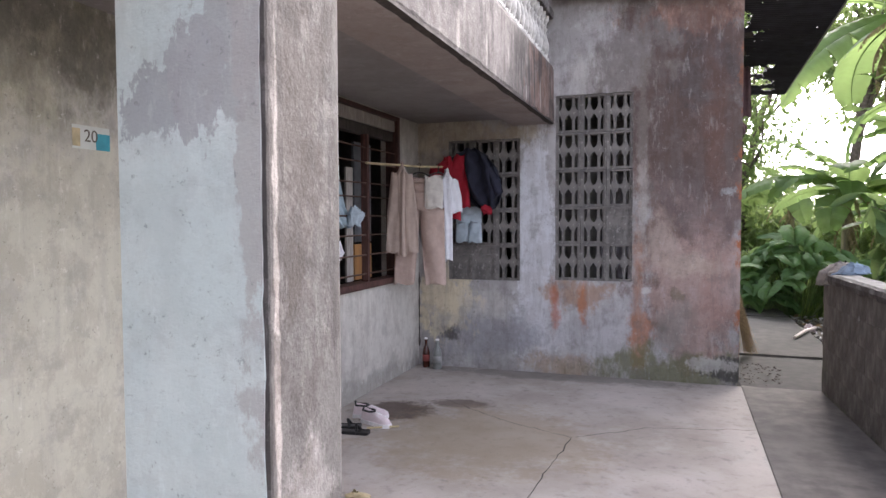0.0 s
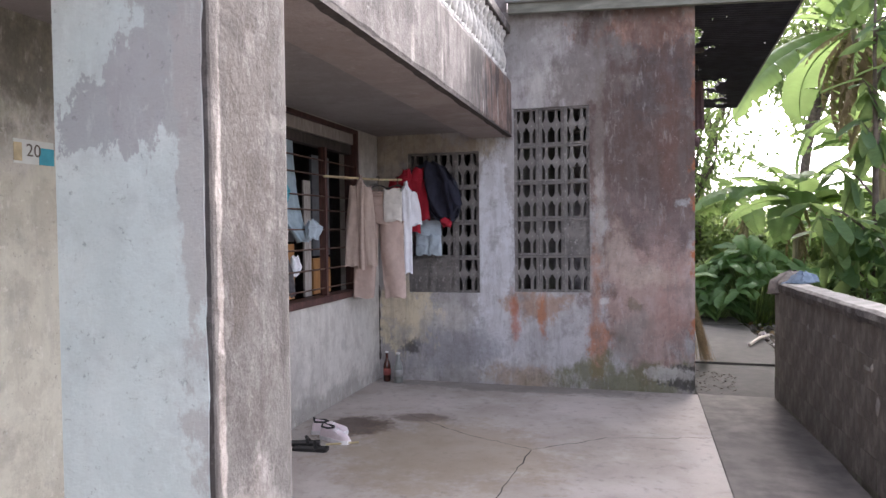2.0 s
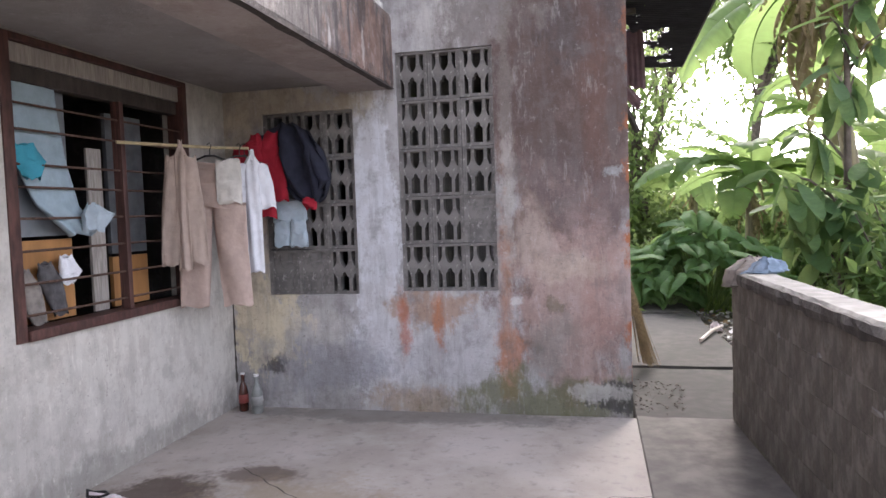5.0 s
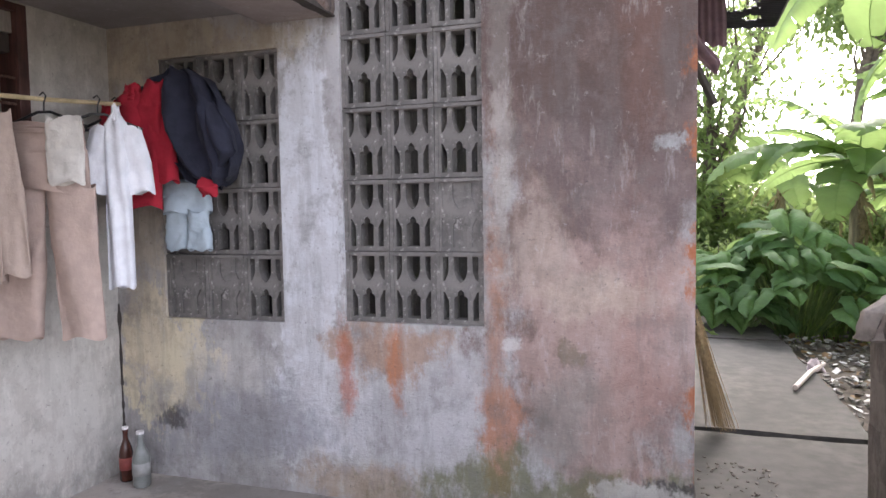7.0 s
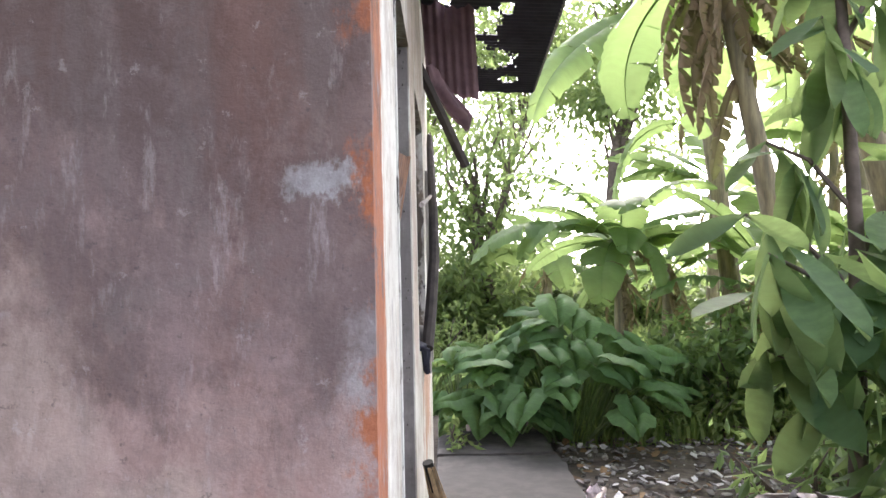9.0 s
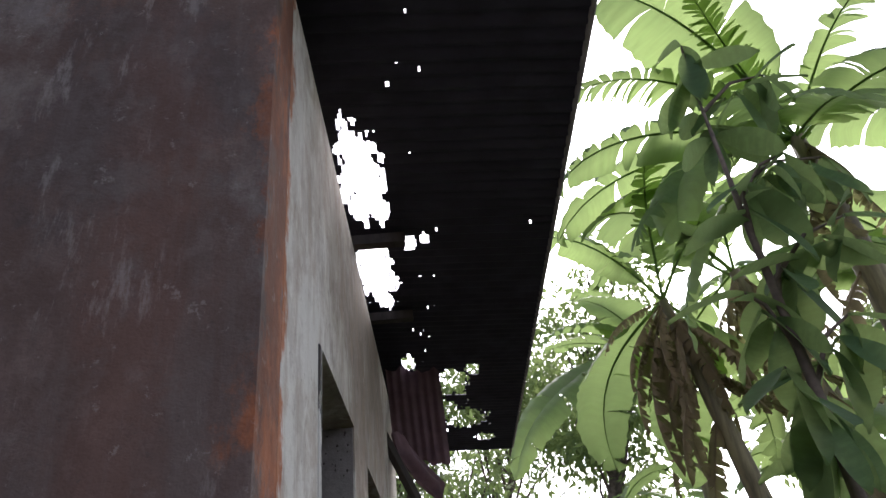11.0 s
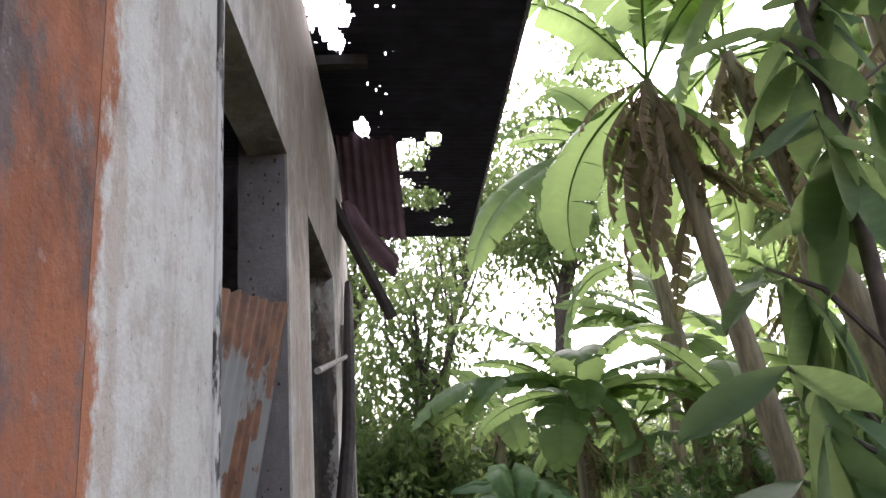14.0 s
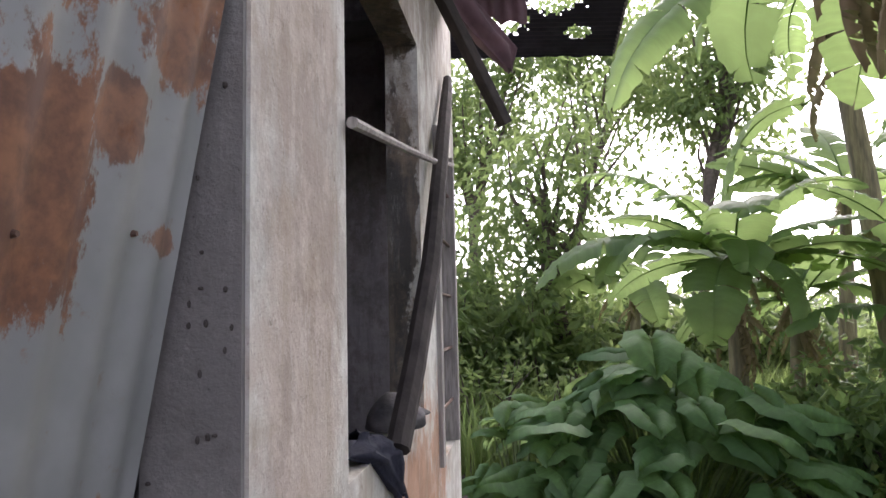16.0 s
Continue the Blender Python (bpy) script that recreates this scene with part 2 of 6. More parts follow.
m_side = plaster("cream_side_plaster", (0.68, 0.67, 0.61), (0.6, 0.59, 0.53), (0.34, 0.26, 0.18), 0.4, (
    ((XS, 7.04, 1.6), (1, 0.06, 2.4), (0.42, 0.15, 0.06), 0.95, 0.35, 8),
    ((XS, 9.9, 0.85), (1, 0.6, 0.36), (0.46, 0.22, 0.11), 0.8, 0.6, 8),
    ((XS, 8.9, 3.0), (1, 1.3, 0.4), (0.33, 0.28, 0.22), 0.7, 0.6, 3),
    ((XS, 8.62, 1.9), (1, 0.2, 1.0), (0.46, 0.36, 0.29), 0.7, 0.7, 4),
    # near-black lintel underside and far reveal of the second opening
    ((XS - 0.075, 9.4, 2.49), (0.06, 0.7, 0.03), (0.06, 0.055, 0.05), 0.95, 0.2, 8),
    ((XS - 0.075, 9.9, 1.8), (0.06, 0.03, 0.9), (0.06, 0.055, 0.05), 0.95, 0.2, 8),
    ((XS, 9.1, 2.85), (1, 1.1, 0.55), (0.24, 0.19, 0.15), 0.75, 0.6, 4),
    ((XS, 7.13, 1.9), (1, 0.02, 0.35), (0.5, 0.42, 0.34), 0.7, 0.6, 9),
    ((XS, 7.3, 1.45), (1, 0.012, 0.06), (0.25, 0.26, 0.25), 0.8, 0.5, 14),
    ((XS, 7.42, 1.38), (1, 0.008, 0.09), (0.28, 0.28, 0.27), 0.7, 0.5, 14),
), 0.2)


def jamb_material():
    """White paint flaking in long patches off black timber."""
    n = Nodes("peeled_jamb", 0.8)
    c = n.mix(n.ramp(n.noise(9, 6, 0.65, (1, 1, 0.35)), 0.5, 0.55), (0.55, 0.54, 0.5), (0.05, 0.045, 0.04))
    c = n.mix(n.ramp(n.noise(26, 6, 0.7, (1, 1, 0.5)), 0.55, 0.62, 0, 0.8), c, (0.2, 0.18, 0.15))
    n.bump(n.noise(20, 6, 0.7, (1, 1, 0.4)), 0.6, 0.006)
    return n.done(c)


m_jamb = jamb_material()
# near-black room plaster: the gloom indoors is put into the colour
m_dark_room = plaster("shade_toned_room_plaster", (0.085, 0.08, 0.077), (0.075, 0.07, 0.066), (0.05, 0.05, 0.05), 0.4)
m_pocked = plaster("pocked_concrete", (0.23, 0.215, 0.2), (0.18, 0.168, 0.157), (0.11, 0.1, 0.094), 0.2)
m_block = plaster("mossy_concrete_block", (0.215, 0.195, 0.175), (0.165, 0.148, 0.13), (0.075, 0.068, 0.06), 0.7, (
    ((1.3, 4.7, 0.6), (1, 0.5, 0.2), (0.27, 0.25, 0.23), 0.6, 0.6, 5),
    ((1.3, 5.6, 0.1), (1, 1.4, 0.2), (0.12, 0.125, 0.075), 0.7, 0.7, 4),
), 0.15)
m_drip = plaster("blackened_coping_edge", (0.12, 0.108, 0.1), (0.09, 0.08, 0.075), (0.045, 0.04, 0.038), 0.6, (), 0.3)
m_coping = plain("pale_worn_coping", (0.25, 0.237, 0.22), 0.9, vary=0.3, scale=9, bump=0.4)


def floor_material():
    n = Nodes("stained_screed", 0.75)
    c = n.mix(n.ramp(n.noise(1.1, 6, 0.6), 0.35, 0.65), (0.32, 0.28, 0.245), (0.44, 0.395, 0.36))
    c = n.mix(n.ramp(n.noise(2.6, 7, 0.65, shift=(4, 4, 0)), 0.5, 0.7, 0, 0.6), c, (0.44, 0.41, 0.38))
    c = n.mix(n.ramp(n.noise(11, 6, 0.7, shift=(1, 7, 0)), 0.52, 0.72, 0, 0.5), c, (0.15, 0.135, 0.12))
    for centre, size, colour, amount in (
        ((-2.2, 5.15, FZ), (0.28, 0.3, 1), (0.075, 0.05, 0.038), 0.9),
        ((-1.75, 5.5, FZ), (0.22, 0.12, 1), (0.09, 0.06, 0.045), 0.75),
        ((-1.3, 4.7, FZ), (0.8, 0.7, 1), (0.26, 0.20, 0.13), 0.6),
        ((0.9, 7.6, FZ), (0.4, 0.5, 1), (0.08, 0.07, 0.06), 0.75),
        ((-1.2, 6.8, FZ), (1.4, 0.2, 1), (0.13, 0.12, 0.11), 0.6),
    ):
        c = n.mix(n.math("MULTIPLY", n.blob(centre, size, 0.3, 0.4, 7), amount), c, colour)
    c = n.mix(n.ramp(n.noise(40, 5, 0.7), 0.6, 0.72, 0, 0.5), c, (0.12, 0.11, 0.10))
    n.bump(n.math("ADD", n.noise(70, 5), n.math("MULTIPLY", n.noise(6, 5), 2)), 0.3, 0.006)
    return n.done(c, n.ramp(n.noise(3, 5), 0.3, 0.7, 0.6, 0.9))


m_floor = floor_material()
# far slabs carry the shade of the plant canopy in their dark colour
m_slab = plain("worn_canopy_shaded_slab", (0.052, 0.047, 0.042), 0.85, vary=0.4, scale=8, bump=0.35)
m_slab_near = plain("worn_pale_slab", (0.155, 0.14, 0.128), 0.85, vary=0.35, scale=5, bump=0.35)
m_soil = plain("dark_soil", (0.10, 0.08, 0.062), 0.95, vary=0.45, scale=14, bump=0.8)
m_wood_dark = plain("dark_red_wood", (0.075, 0.032, 0.026), 0.6, vary=0.5, scale=20, stretch=(4, 1, 0.3), bump=0.3)
m_wood_grey = plain("weathered_board", (0.36, 0.33, 0.30), 0.8, vary=0.3, scale=18, stretch=(4, 4, 0.4), bump=0.4)
m_wood_old = plain("blackened_timber", (0.055, 0.045, 0.04), 0.85, vary=0.4, scale=18, stretch=(1, 1, 0.4), bump=0.5)
m_ply = plain("orange_plywood", (0.42, 0.21, 0.075), 0.6, vary=0.2, scale=10, stretch=(1, 1, 0.2))
m_bamboo = plain("dry_bamboo", (0.50, 0.41, 0.24), 0.5, vary=0.25, scale=14)
m_iron = plain("rusty_iron_bar", (0.14, 0.085, 0.065), 0.7, 0.5, vary=0.5, scale=60)
m_fascia_board = plain("greyed_fascia_board", (0.30, 0.32, 0.33), 0.8, vary=0.25, scale=7, stretch=(0.4, 1, 2))
m_fascia_low = plain("algae_streaked_board", (0.24, 0.245, 0.21), 0.85, vary=0.35, scale=9, stretch=(0.4, 1, 2))
# near-black bluish tone over the whole roof sheet
m_roof = plain("dark_roof_iron", (0.045, 0.042, 0.06), 0.8, 0.3, vary=0.3, scale=6)
m_purple = plain("faded_maroon_roof_iron", (0.17, 0.1, 0.115), 0.75, 0.1, vary=0.3, scale=8)


def zinc_material():
    n = Nodes("rusted_zinc", 0.7, 0.05)
    c = n.mix(n.ramp(n.noise(3, 5, 0.6), 0.35, 0.65), (0.215, 0.217, 0.208), (0.295, 0.295, 0.283))
    rust = n.mix(n.ramp(n.noise(14, 5, 0.7), 0.35, 0.65), (0.25, 0.11, 0.052), (0.12, 0.055, 0.032))
    for centre, size, amount in (((0.5, 8.0, 1.99), (1, 0.9, 0.15), 0.95), ((0.48, 8.07, 1.64), (1, 0.11, 0.12), 0.97), ((0.48, 8.0, 1.56), (1, 0.07, 0.07), 0.95), ((0.48, 8.17, 1.72), (1, 0.05, 0.05), 0.9),
                                 ((0.48, 8.26, 1.84), (1, 0.08, 0.06), 0.9), ((0.45, 7.7, 1.66), (1, 0.03, 0.06), 0.8), ((0.45, 8.3, 1.6), (1, 0.04, 0.02), 0.8), ((0.3, 8.0, 1.0), (1, 0.3, 0.25), 0.9)):
        c = n.mix(n.math("MULTIPLY", n.blob(centre, size, 0.1, 0.6, 9), amount), c, rust)
    c = n.mix(n.ramp(n.noise(20, 6, 0.7), 0.6, 0.75, 0, 0.6), c, rust)
    n.bump(n.noise(40, 5), 0.2, 0.004)
    return n.done(c)


m_zinc = zinc_material()


def leaf_material(name, dark, light, island=False, gloss=0.45, through_light=0.4, veins=0):
    """Leaf tissue that also lets light through."""
    n = Nodes(name, gloss)
    rnd = n.per_island() if island else n.per_object()
    c = n.mix(rnd, dark, light)
    c = n.mix(n.ramp(n.noise(9, 4), 0.35, 0.7, 0, 0.5), c, tuple(v * 0.55 for v in dark))
    if veins:
        rib = n.noise(1.0, 3, 0.6, (veins, 3, 3))
        c = n.mix(n.ramp(rib, 0.4, 0.62, 0, 0.45), c, tuple(v * 0.6 for v in dark))
        n.bump(rib, 0.35, 0.01)
    n.done(c)
    tr = n.tree.nodes.new("ShaderNodeBsdfTranslucent")
    # pale, less saturated tint here also stands for glare and haze
    n.link(n.mix(0.6, c, (0.42, 0.54, 0.19)), tr.inputs["Color"])
    mx = n.tree.nodes.new("ShaderNodeMixShader")
    mx.inputs[0].default_value = through_light
    n.link(n.bsdf.outputs[0], mx.inputs[1])
    n.link(tr.outputs[0], mx.inputs[2])
    n.link(mx.outputs[0], n.tree.nodes["Material Output"].inputs["Surface"])
    return n.mat


m_banana = leaf_material("banana_leaf", (0.075, 0.17, 0.04), (0.16, 0.29, 0.08), False, 0.5, 0.62, 70)
m_taro = leaf_material("taro_leaf", (0.065, 0.165, 0.055), (0.15, 0.30, 0.09), gloss=0.68, through_light=0.5, veins=16)
m_oval = leaf_material("broad_tree_leaf", (0.045, 0.115, 0.045), (0.115, 0.215, 0.07), gloss=0.7, through_light=0.45, veins=14)
m_shrub = leaf_material("shrub_leaf", (0.05, 0.115, 0.035), (0.14, 0.24, 0.06), True, through_light=0.5)
m_far = leaf_material("far_foliage", (0.06, 0.115, 0.035), (0.16, 0.23, 0.06), True, 0.6, 0.5)
m_dead = leaf_material("dead_banana_leaf", (0.16, 0.105, 0.055), (0.27, 0.19, 0.11), False, 0.8, 0.25)
m_grass = leaf_material("grass_blade", (0.10, 0.18, 0.04), (0.26, 0.32, 0.09), True, through_light=0.5)
m_stem = plain("banana_stem", (0.20, 0.17, 0.09), 0.6, vary=0.45, scale=10, stretch=(2, 2, 0.3))
m_petiole = plain("green_petiole", (0.13, 0.19, 0.06), 0.5, vary=0.3)
m_bark = plain("grey_bark", (0.12, 0.095, 0.075), 0.9, vary=0.4, scale=12, bump=0.6)

# ---- helpers for meshes ----


def part(name, bm, material, parent=None, label="", smooth=False):
    me = bpy.data.meshes.new(name)
    bm.to_mesh(me)
    bm.free()
    me.materials.append(material)
    if smooth:
        me.shade_smooth()
    ob = new(name, me)
    ob.parent = parent
    if label:
        ob["label"] = label
    return ob


def thing(name, label, category, group="", kind="", at=(0, 0, 0)):
    ob = new(name)
    ob.location = at
    return tagged(ob, label, category, group, kind)


def box(bm, x0, x1, y0, y1, z0, z1, bevel=0.0):
    m = Matrix.LocRotScale(((x0 + x1) / 2, (y0 + y1) / 2, (z0 + z1) / 2), None, (abs(x1 - x0), abs(y1 - y0), abs(z1 - z0)))
    vs = bmesh.ops.create_cube(bm, size=1, matrix=m)["verts"]
    if bevel:
        bmesh.ops.bevel(bm, geom=list({e for v in vs for e in v.link_edges}), offset=bevel, segments=2, affect="EDGES", profile=0.6)
    return bm


def boxed(*a, bevel=0.0):
    return box(bmesh.new(), *a, bevel=bevel)


def tube(bm, pts, radii, sides=8, cap=True):
    """A tapered tube through points."""
    pts = [Vector(p) for p in pts]
    rings = []
    for i, p in enumerate(pts):
        d = (pts[min(i + 1, len(pts) - 1)] - pts[max(i - 1, 0)]).normalized()
        a = d.orthogonal().normalized() if i == 0 else (rings[-1][1] - d * d.dot(rings[-1][1])).normalized()
        b = d.cross(a)
        r = radii[i] if isinstance(radii, (list, tuple)) else radii
        rings.append(([bm.verts.new(p + (a * math.cos(k * math.tau / sides) + b * math.sin(k * math.tau / sides)) * r) for k in range(sides)], a))
    for (r0, _), (r1, _) in zip(rings, rings[1:]):
        for k in range(sides):
            bm.faces.new((r0[k], r0[(k + 1) % sides], r1[(k + 1) % sides], r1[k]))
    if cap:
        bm.faces.new(rings[0][0][::-1])
        bm.faces.new(rings[-1][0])
    return bm


def tubed(pts, radii, sides=8):
    return tube(bmesh.new(), pts, radii, sides)


def wall_with_holes(axis, face, back, lo, hi, z0, z1, holes, skin=0.0):
    """A wall along x or y between lo and hi, with rectangular holes (a0, a1, z0, z1) through it; its plaster wavers by skin."""
    us = sorted({lo, hi, *(h[0] for h in holes), *(h[1] for h in holes)})
    zs = sorted({z0, z1, *(h[2] for h in holes), *(h[3] for h in holes)})
    bm = bmesh.new()

    def solid(i, j):
        if not (0 <= i < len(us) - 1 and 0 <= j < len(zs) - 1):
            return False
        u, z = (us[i] + us[i + 1]) / 2, (zs[j] + zs[j + 1]) / 2
        return not any(h[0] < u < h[1] and h[2] < z < h[3] for h in holes)

    cache = {}

    def v(u, d, z):
        key = (u, d, z)
        if key not in cache:
            cache[key] = bm.verts.new((u, d, z) if axis == "x" else (d, u, z))
        return cache[key]

    for i in range(len(us) - 1):
        for j in range(len(zs) - 1):
            if not solid(i, j):
                continue
            a, b, c, d = us[i], us[i + 1], zs[j], zs[j + 1]
            bm.faces.new((v(a, face, c), v(b, face, c), v(b, face, d), v(a, face, d)))
            bm.faces.new((v(a, back, c), v(a, back, d), v(b, back, d), v(b, back, c)))
            if not solid(i - 1, j):
                bm.faces.new((v(a, face, c), v(a, face, d), v(a, back, d), v(a, back, c)))
            if not solid(i + 1, j):
                bm.faces.new((v(b, face, c), v(b, back, c), v(b, back, d), v(b, face, d)))
            if not solid(i, j - 1):
                bm.faces.new((v(a, face, c), v(a, back, c), v(b, back, c), v(b, face, c)))
            if not solid(i, j + 1):
                bm.faces.new((v(a, face, d), v(b, face, d), v(b, back, d), v(a, back, d)))
    bmesh.ops.recalc_face_normals(bm, faces=bm.faces)
    return bm


def from_arrays(name, verts, faces, material, parent=None, label="", smooth=False):
    me = bpy.data.meshes.new(name)
    me.from_pydata(verts, [], faces)
    me.materials.append(material)
    if smooth:
        me.shade_smooth()
    ob = new(name, me)
    ob.parent = parent
    if label:
        ob["label"] = label
    return ob


# ---- the large structure ----
def structure(ob, label, category):
    return tagged(ob, label, category, kind="structure")


LAT_L, LAT_R = (-2.31, -1.54, 0.85, 2.31), (-1.18, -0.43, 0.87, 2.71)
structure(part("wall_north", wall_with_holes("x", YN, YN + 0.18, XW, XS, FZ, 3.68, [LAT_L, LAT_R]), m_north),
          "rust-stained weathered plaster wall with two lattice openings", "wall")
WIN = (4.71, 6.36, 0.87, 2.495)
DOOR = (2.95, 4.1, FZ, 2.44)
structure(part("wall_west", wall_with_holes("y", XW, XW - 0.2, -6.0, YN, FZ, 2.55, [WIN, DOOR]), m_west),
          "grimy off-white plastered house wall under the balcony", "wall")
structure(part("wall_west_upper", boxed(XW - 0.2, XW, -6.0, YN, 2.66, 5.6), m_upper), "grey plastered upper storey wall behind the balcony", "wall")
structure(part("wall_north_upper", boxed(XW - 3, -1.24, YN + 0.004, YN + 0.2, 3.684, 5.6), m_upper), "grey plastered upper storey wall above the lattice", "wall")
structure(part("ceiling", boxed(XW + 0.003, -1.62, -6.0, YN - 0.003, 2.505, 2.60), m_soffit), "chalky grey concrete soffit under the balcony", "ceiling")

# floors and ground
structure(part("floor", boxed(XW, 0.562, -6, YN, FZ - 0.12, FZ), m_floor), "stained concrete yard floor with cracks", "floor")
gb = bmesh.new()
GX = [-400, -60, -20, -8] + [-3 + 0.5 * i for i in range(0, 37)] + [20, 30, 60, 400]
GY = [-400, -60, -20, -8] + [-4 + 0.5 * i for i in range(0, 65)] + [32, 40, 60, 400]
gv = [[gb.verts.new((x, y, FZ - 0.14 + (0.07 * noise.noise(Vector((x * 0.7, y * 0.7, 2))) if x > 1.9 and y > 0 and x < 15 else 0))) for y in GY] for x in GX]
for i in range(len(GX) - 1):
    for j in range(len(GY) - 1):
        gb.faces.new((gv[i][j], gv[i + 1][j], gv[i + 1][j + 1], gv[i][j + 1]))
structure(part("ground", gb, m_soil, smooth=True), "dark bare soil with litter and leaf mould", "ground")

# side wall with its openings
OPEN_1, OPEN_2, OPEN_3 = (7.58, 8.38, FZ, 2.52), (8.88, 9.9, 1.17, 2.49), (10.28, 10.95, 0.9, 2.3)
structure(part("wall_side", wall_with_holes("y", XS, XS - 0.12, YN + 0.182, 11.12, FZ - 0.05, 3.42, [OPEN_1, OPEN_2, OPEN_3]), m_side),
          "cream plastered side wall with an orange rusted corner and empty openings", "wall")
structure(part("trim", boxed(XS - 0.14, XS + 0.006, 7.535, 7.577, FZ, 2.51, bevel=0.008), m_jamb), "peeling dark door jamb", "trim")
structure(part("wall_inner", boxed(-1.3, -1.15, 7.072, 11.118, FZ, 3.73), m_dark_room), "inner room wall in shade-dark plaster", "wall")
structure(part("wall_back", boxed(-1.15, XS - 0.12, 11.0, 11.118, FZ, 3.6), m_upper), "grey plastered back room wall", "wall")
structure(part("wall_far_west", boxed(XW - 0.2, XW, 7.07, 11.12, FZ, 3.6), m_dark_room), "shade-dark room wall behind the lattice", "wall")
structure(part("floor_room", boxed(XW, XS - 0.15, YN + 0.18, 11.0, FZ - 0.12, FZ + 0.01), m_dark_room), "room floor in shade-dark plaster", "floor")
structure(part("wall_partition", boxed(XW, -1.3, 10.9, 11.0, FZ, 3.4), m_dark_room), "partition wall in shade-dark plaster", "wall")
pb = boxed(0.395, XS - 0.122, 8.368, 8.62, FZ, 3.36)
box(pb, XS - 0.122, XS - 0.006, 8.368, 8.379, FZ, 2.515)
structure(part("pocked_pier", pb, m_pocked), "pocked grey concrete pier behind the opening", "pier")

# added slab, out of view, that keeps sky light off the lattice room
structure(part("ceiling_back_room", boxed(XW - 0.2, -1.2, YN + 0.182, 11.12, 3.3, 3.4), m_dark_room), "unseen ceiling added to keep the back room dark", "ceiling")

structure(part("ledge", boxed(-1.14, 0.41, 10.93, 10.998, 2.98, 3.08, bevel=0.01), m_coping), "pale plaster ledge on the back room wall", "ledge")

# house interior behind the window, closed, with indoor shade in its colour
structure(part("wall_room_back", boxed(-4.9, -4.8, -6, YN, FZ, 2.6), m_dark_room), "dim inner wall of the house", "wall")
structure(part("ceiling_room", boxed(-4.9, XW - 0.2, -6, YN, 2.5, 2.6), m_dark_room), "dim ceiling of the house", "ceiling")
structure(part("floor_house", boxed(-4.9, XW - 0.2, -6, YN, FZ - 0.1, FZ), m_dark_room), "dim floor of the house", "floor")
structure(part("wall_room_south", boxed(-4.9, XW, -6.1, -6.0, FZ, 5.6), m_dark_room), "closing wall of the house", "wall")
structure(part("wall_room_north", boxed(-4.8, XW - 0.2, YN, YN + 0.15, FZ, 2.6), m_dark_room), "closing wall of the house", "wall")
structure(part("roof_house", boxed(-5.0, -1.24, -6.1, 11.2, 5.6, 5.75), m_upper), "flat concrete roof of the house", "roof")

# pillar: pale blue front, black-streaked flank with its shade in the colour
pillar = structure(thing("pillar", "square plaster pillar, pale blue and black-streaked", "pillar"), "", "")
part("shaft", boxed(-1.50, -1.02, 1.55, 1.96, FZ, 2.50, bevel=0.012), m_pillar, pillar)
pf = bmesh.new()
PX = [-1.5 + 0.03 * i for i in range(16)]
PZ = [FZ + 0.04 * i for i in range(64)]
pv = {}
for i, x in enumerate(PX):
    for j, z in enumerate(PZ):
        xx = x if i < 15 else -1.034 + 0.006 * noise.noise(Vector((z * 5, 3, 1))) + 0.005 * noise.noise(Vector((z * 17, 1, 1)))
        pv[i, j] = pf.verts.new((xx, 1.544, min(z, 2.465)))
for i in range(15):
    for j in range(63):
        pf.faces.new((pv[i, j], pv[i + 1, j], pv[i + 1, j + 1], pv[i, j + 1]))
ext = bmesh.ops.extrude_face_region(pf, geom=list(pf.faces))
bmesh.ops.translate(pf, vec=(0, 0.012, 0), verts=[e for e in ext["geom"] if isinstance(e, bmesh.types.BMVert)])
bmesh.ops.recalc_face_normals(pf, faces=pf.faces)
part("render_coat", pf, m_blue, pillar, "flaking pale blue limewashed coat")

# balcony: beam, fascia, balustrade
balcony = structure(thing("balcony", "rain-streaked concrete balcony with turned balusters", "balcony"), "", "")
part("edge_beam", boxed(-1.617, -1.235, -6, YN - 0.003, 2.435, 2.60, bevel=0.01), m_beam, balcony, "bare chipped beam underside")
fb = bmesh.new()
FY = [-6, -3, -1, 0] + [0.5 + 0.08 * i for i in range(80)] + [YN - 0.003]
rows = []
for y in FY:
    low = 2.44 + 0.012 * noise.noise(Vector((y * 6, 1, 0))) + 0.02 * max(0, noise.noise(Vector((y * 2.3, 5, 0))))
    rows.append([fb.verts.new(p) for p in ((-1.232, y, 2.62), (-1.232, y, low), (-1.205, y, low), (-1.195, y, low + 0.03), (-1.20, y, 2.97), (-1.21, y, 3.0), (-1.34, y, 3.0), (-1.34, y, 2.62))])
for a, b in zip(rows, rows[1:]):
    for k in range(8):
        fb.faces.new((a[k], a[(k + 1) % 8], b[(k + 1) % 8], b[k]))
fb.faces.new(rows[-1])
fb.faces.new(rows[0][::-1])
bmesh.ops.recalc_face_normals(fb, faces=fb.faces)
part("fascia", fb, m_fascia, balcony, "blackened rain-streaked fascia")
db = bmesh.new()
prev = None
for i in range(120):
    y = 0.5 + (YN - 0.51) * i / 119
    w = max(0.002, 0.016 * noise.noise(Vector((y * 3.1, 8, 1))) + 0.012 * noise.noise(Vector((y * 11, 2, 6))) + 0.008)
    row = [db.verts.new(p) for p in ((-1.236 - w, y, 2.4335), (-1.192, y, 2.4335), (-1.1915, y, 2.436 + w * 1.4))]
    if prev:
        for k in (0, 1):
            db.faces.new((prev[k], prev[k + 1], row[k + 1], row[k]))
    prev = row
part("drip_edge", db, m_wood_old, balcony, "black chipped drip edge")
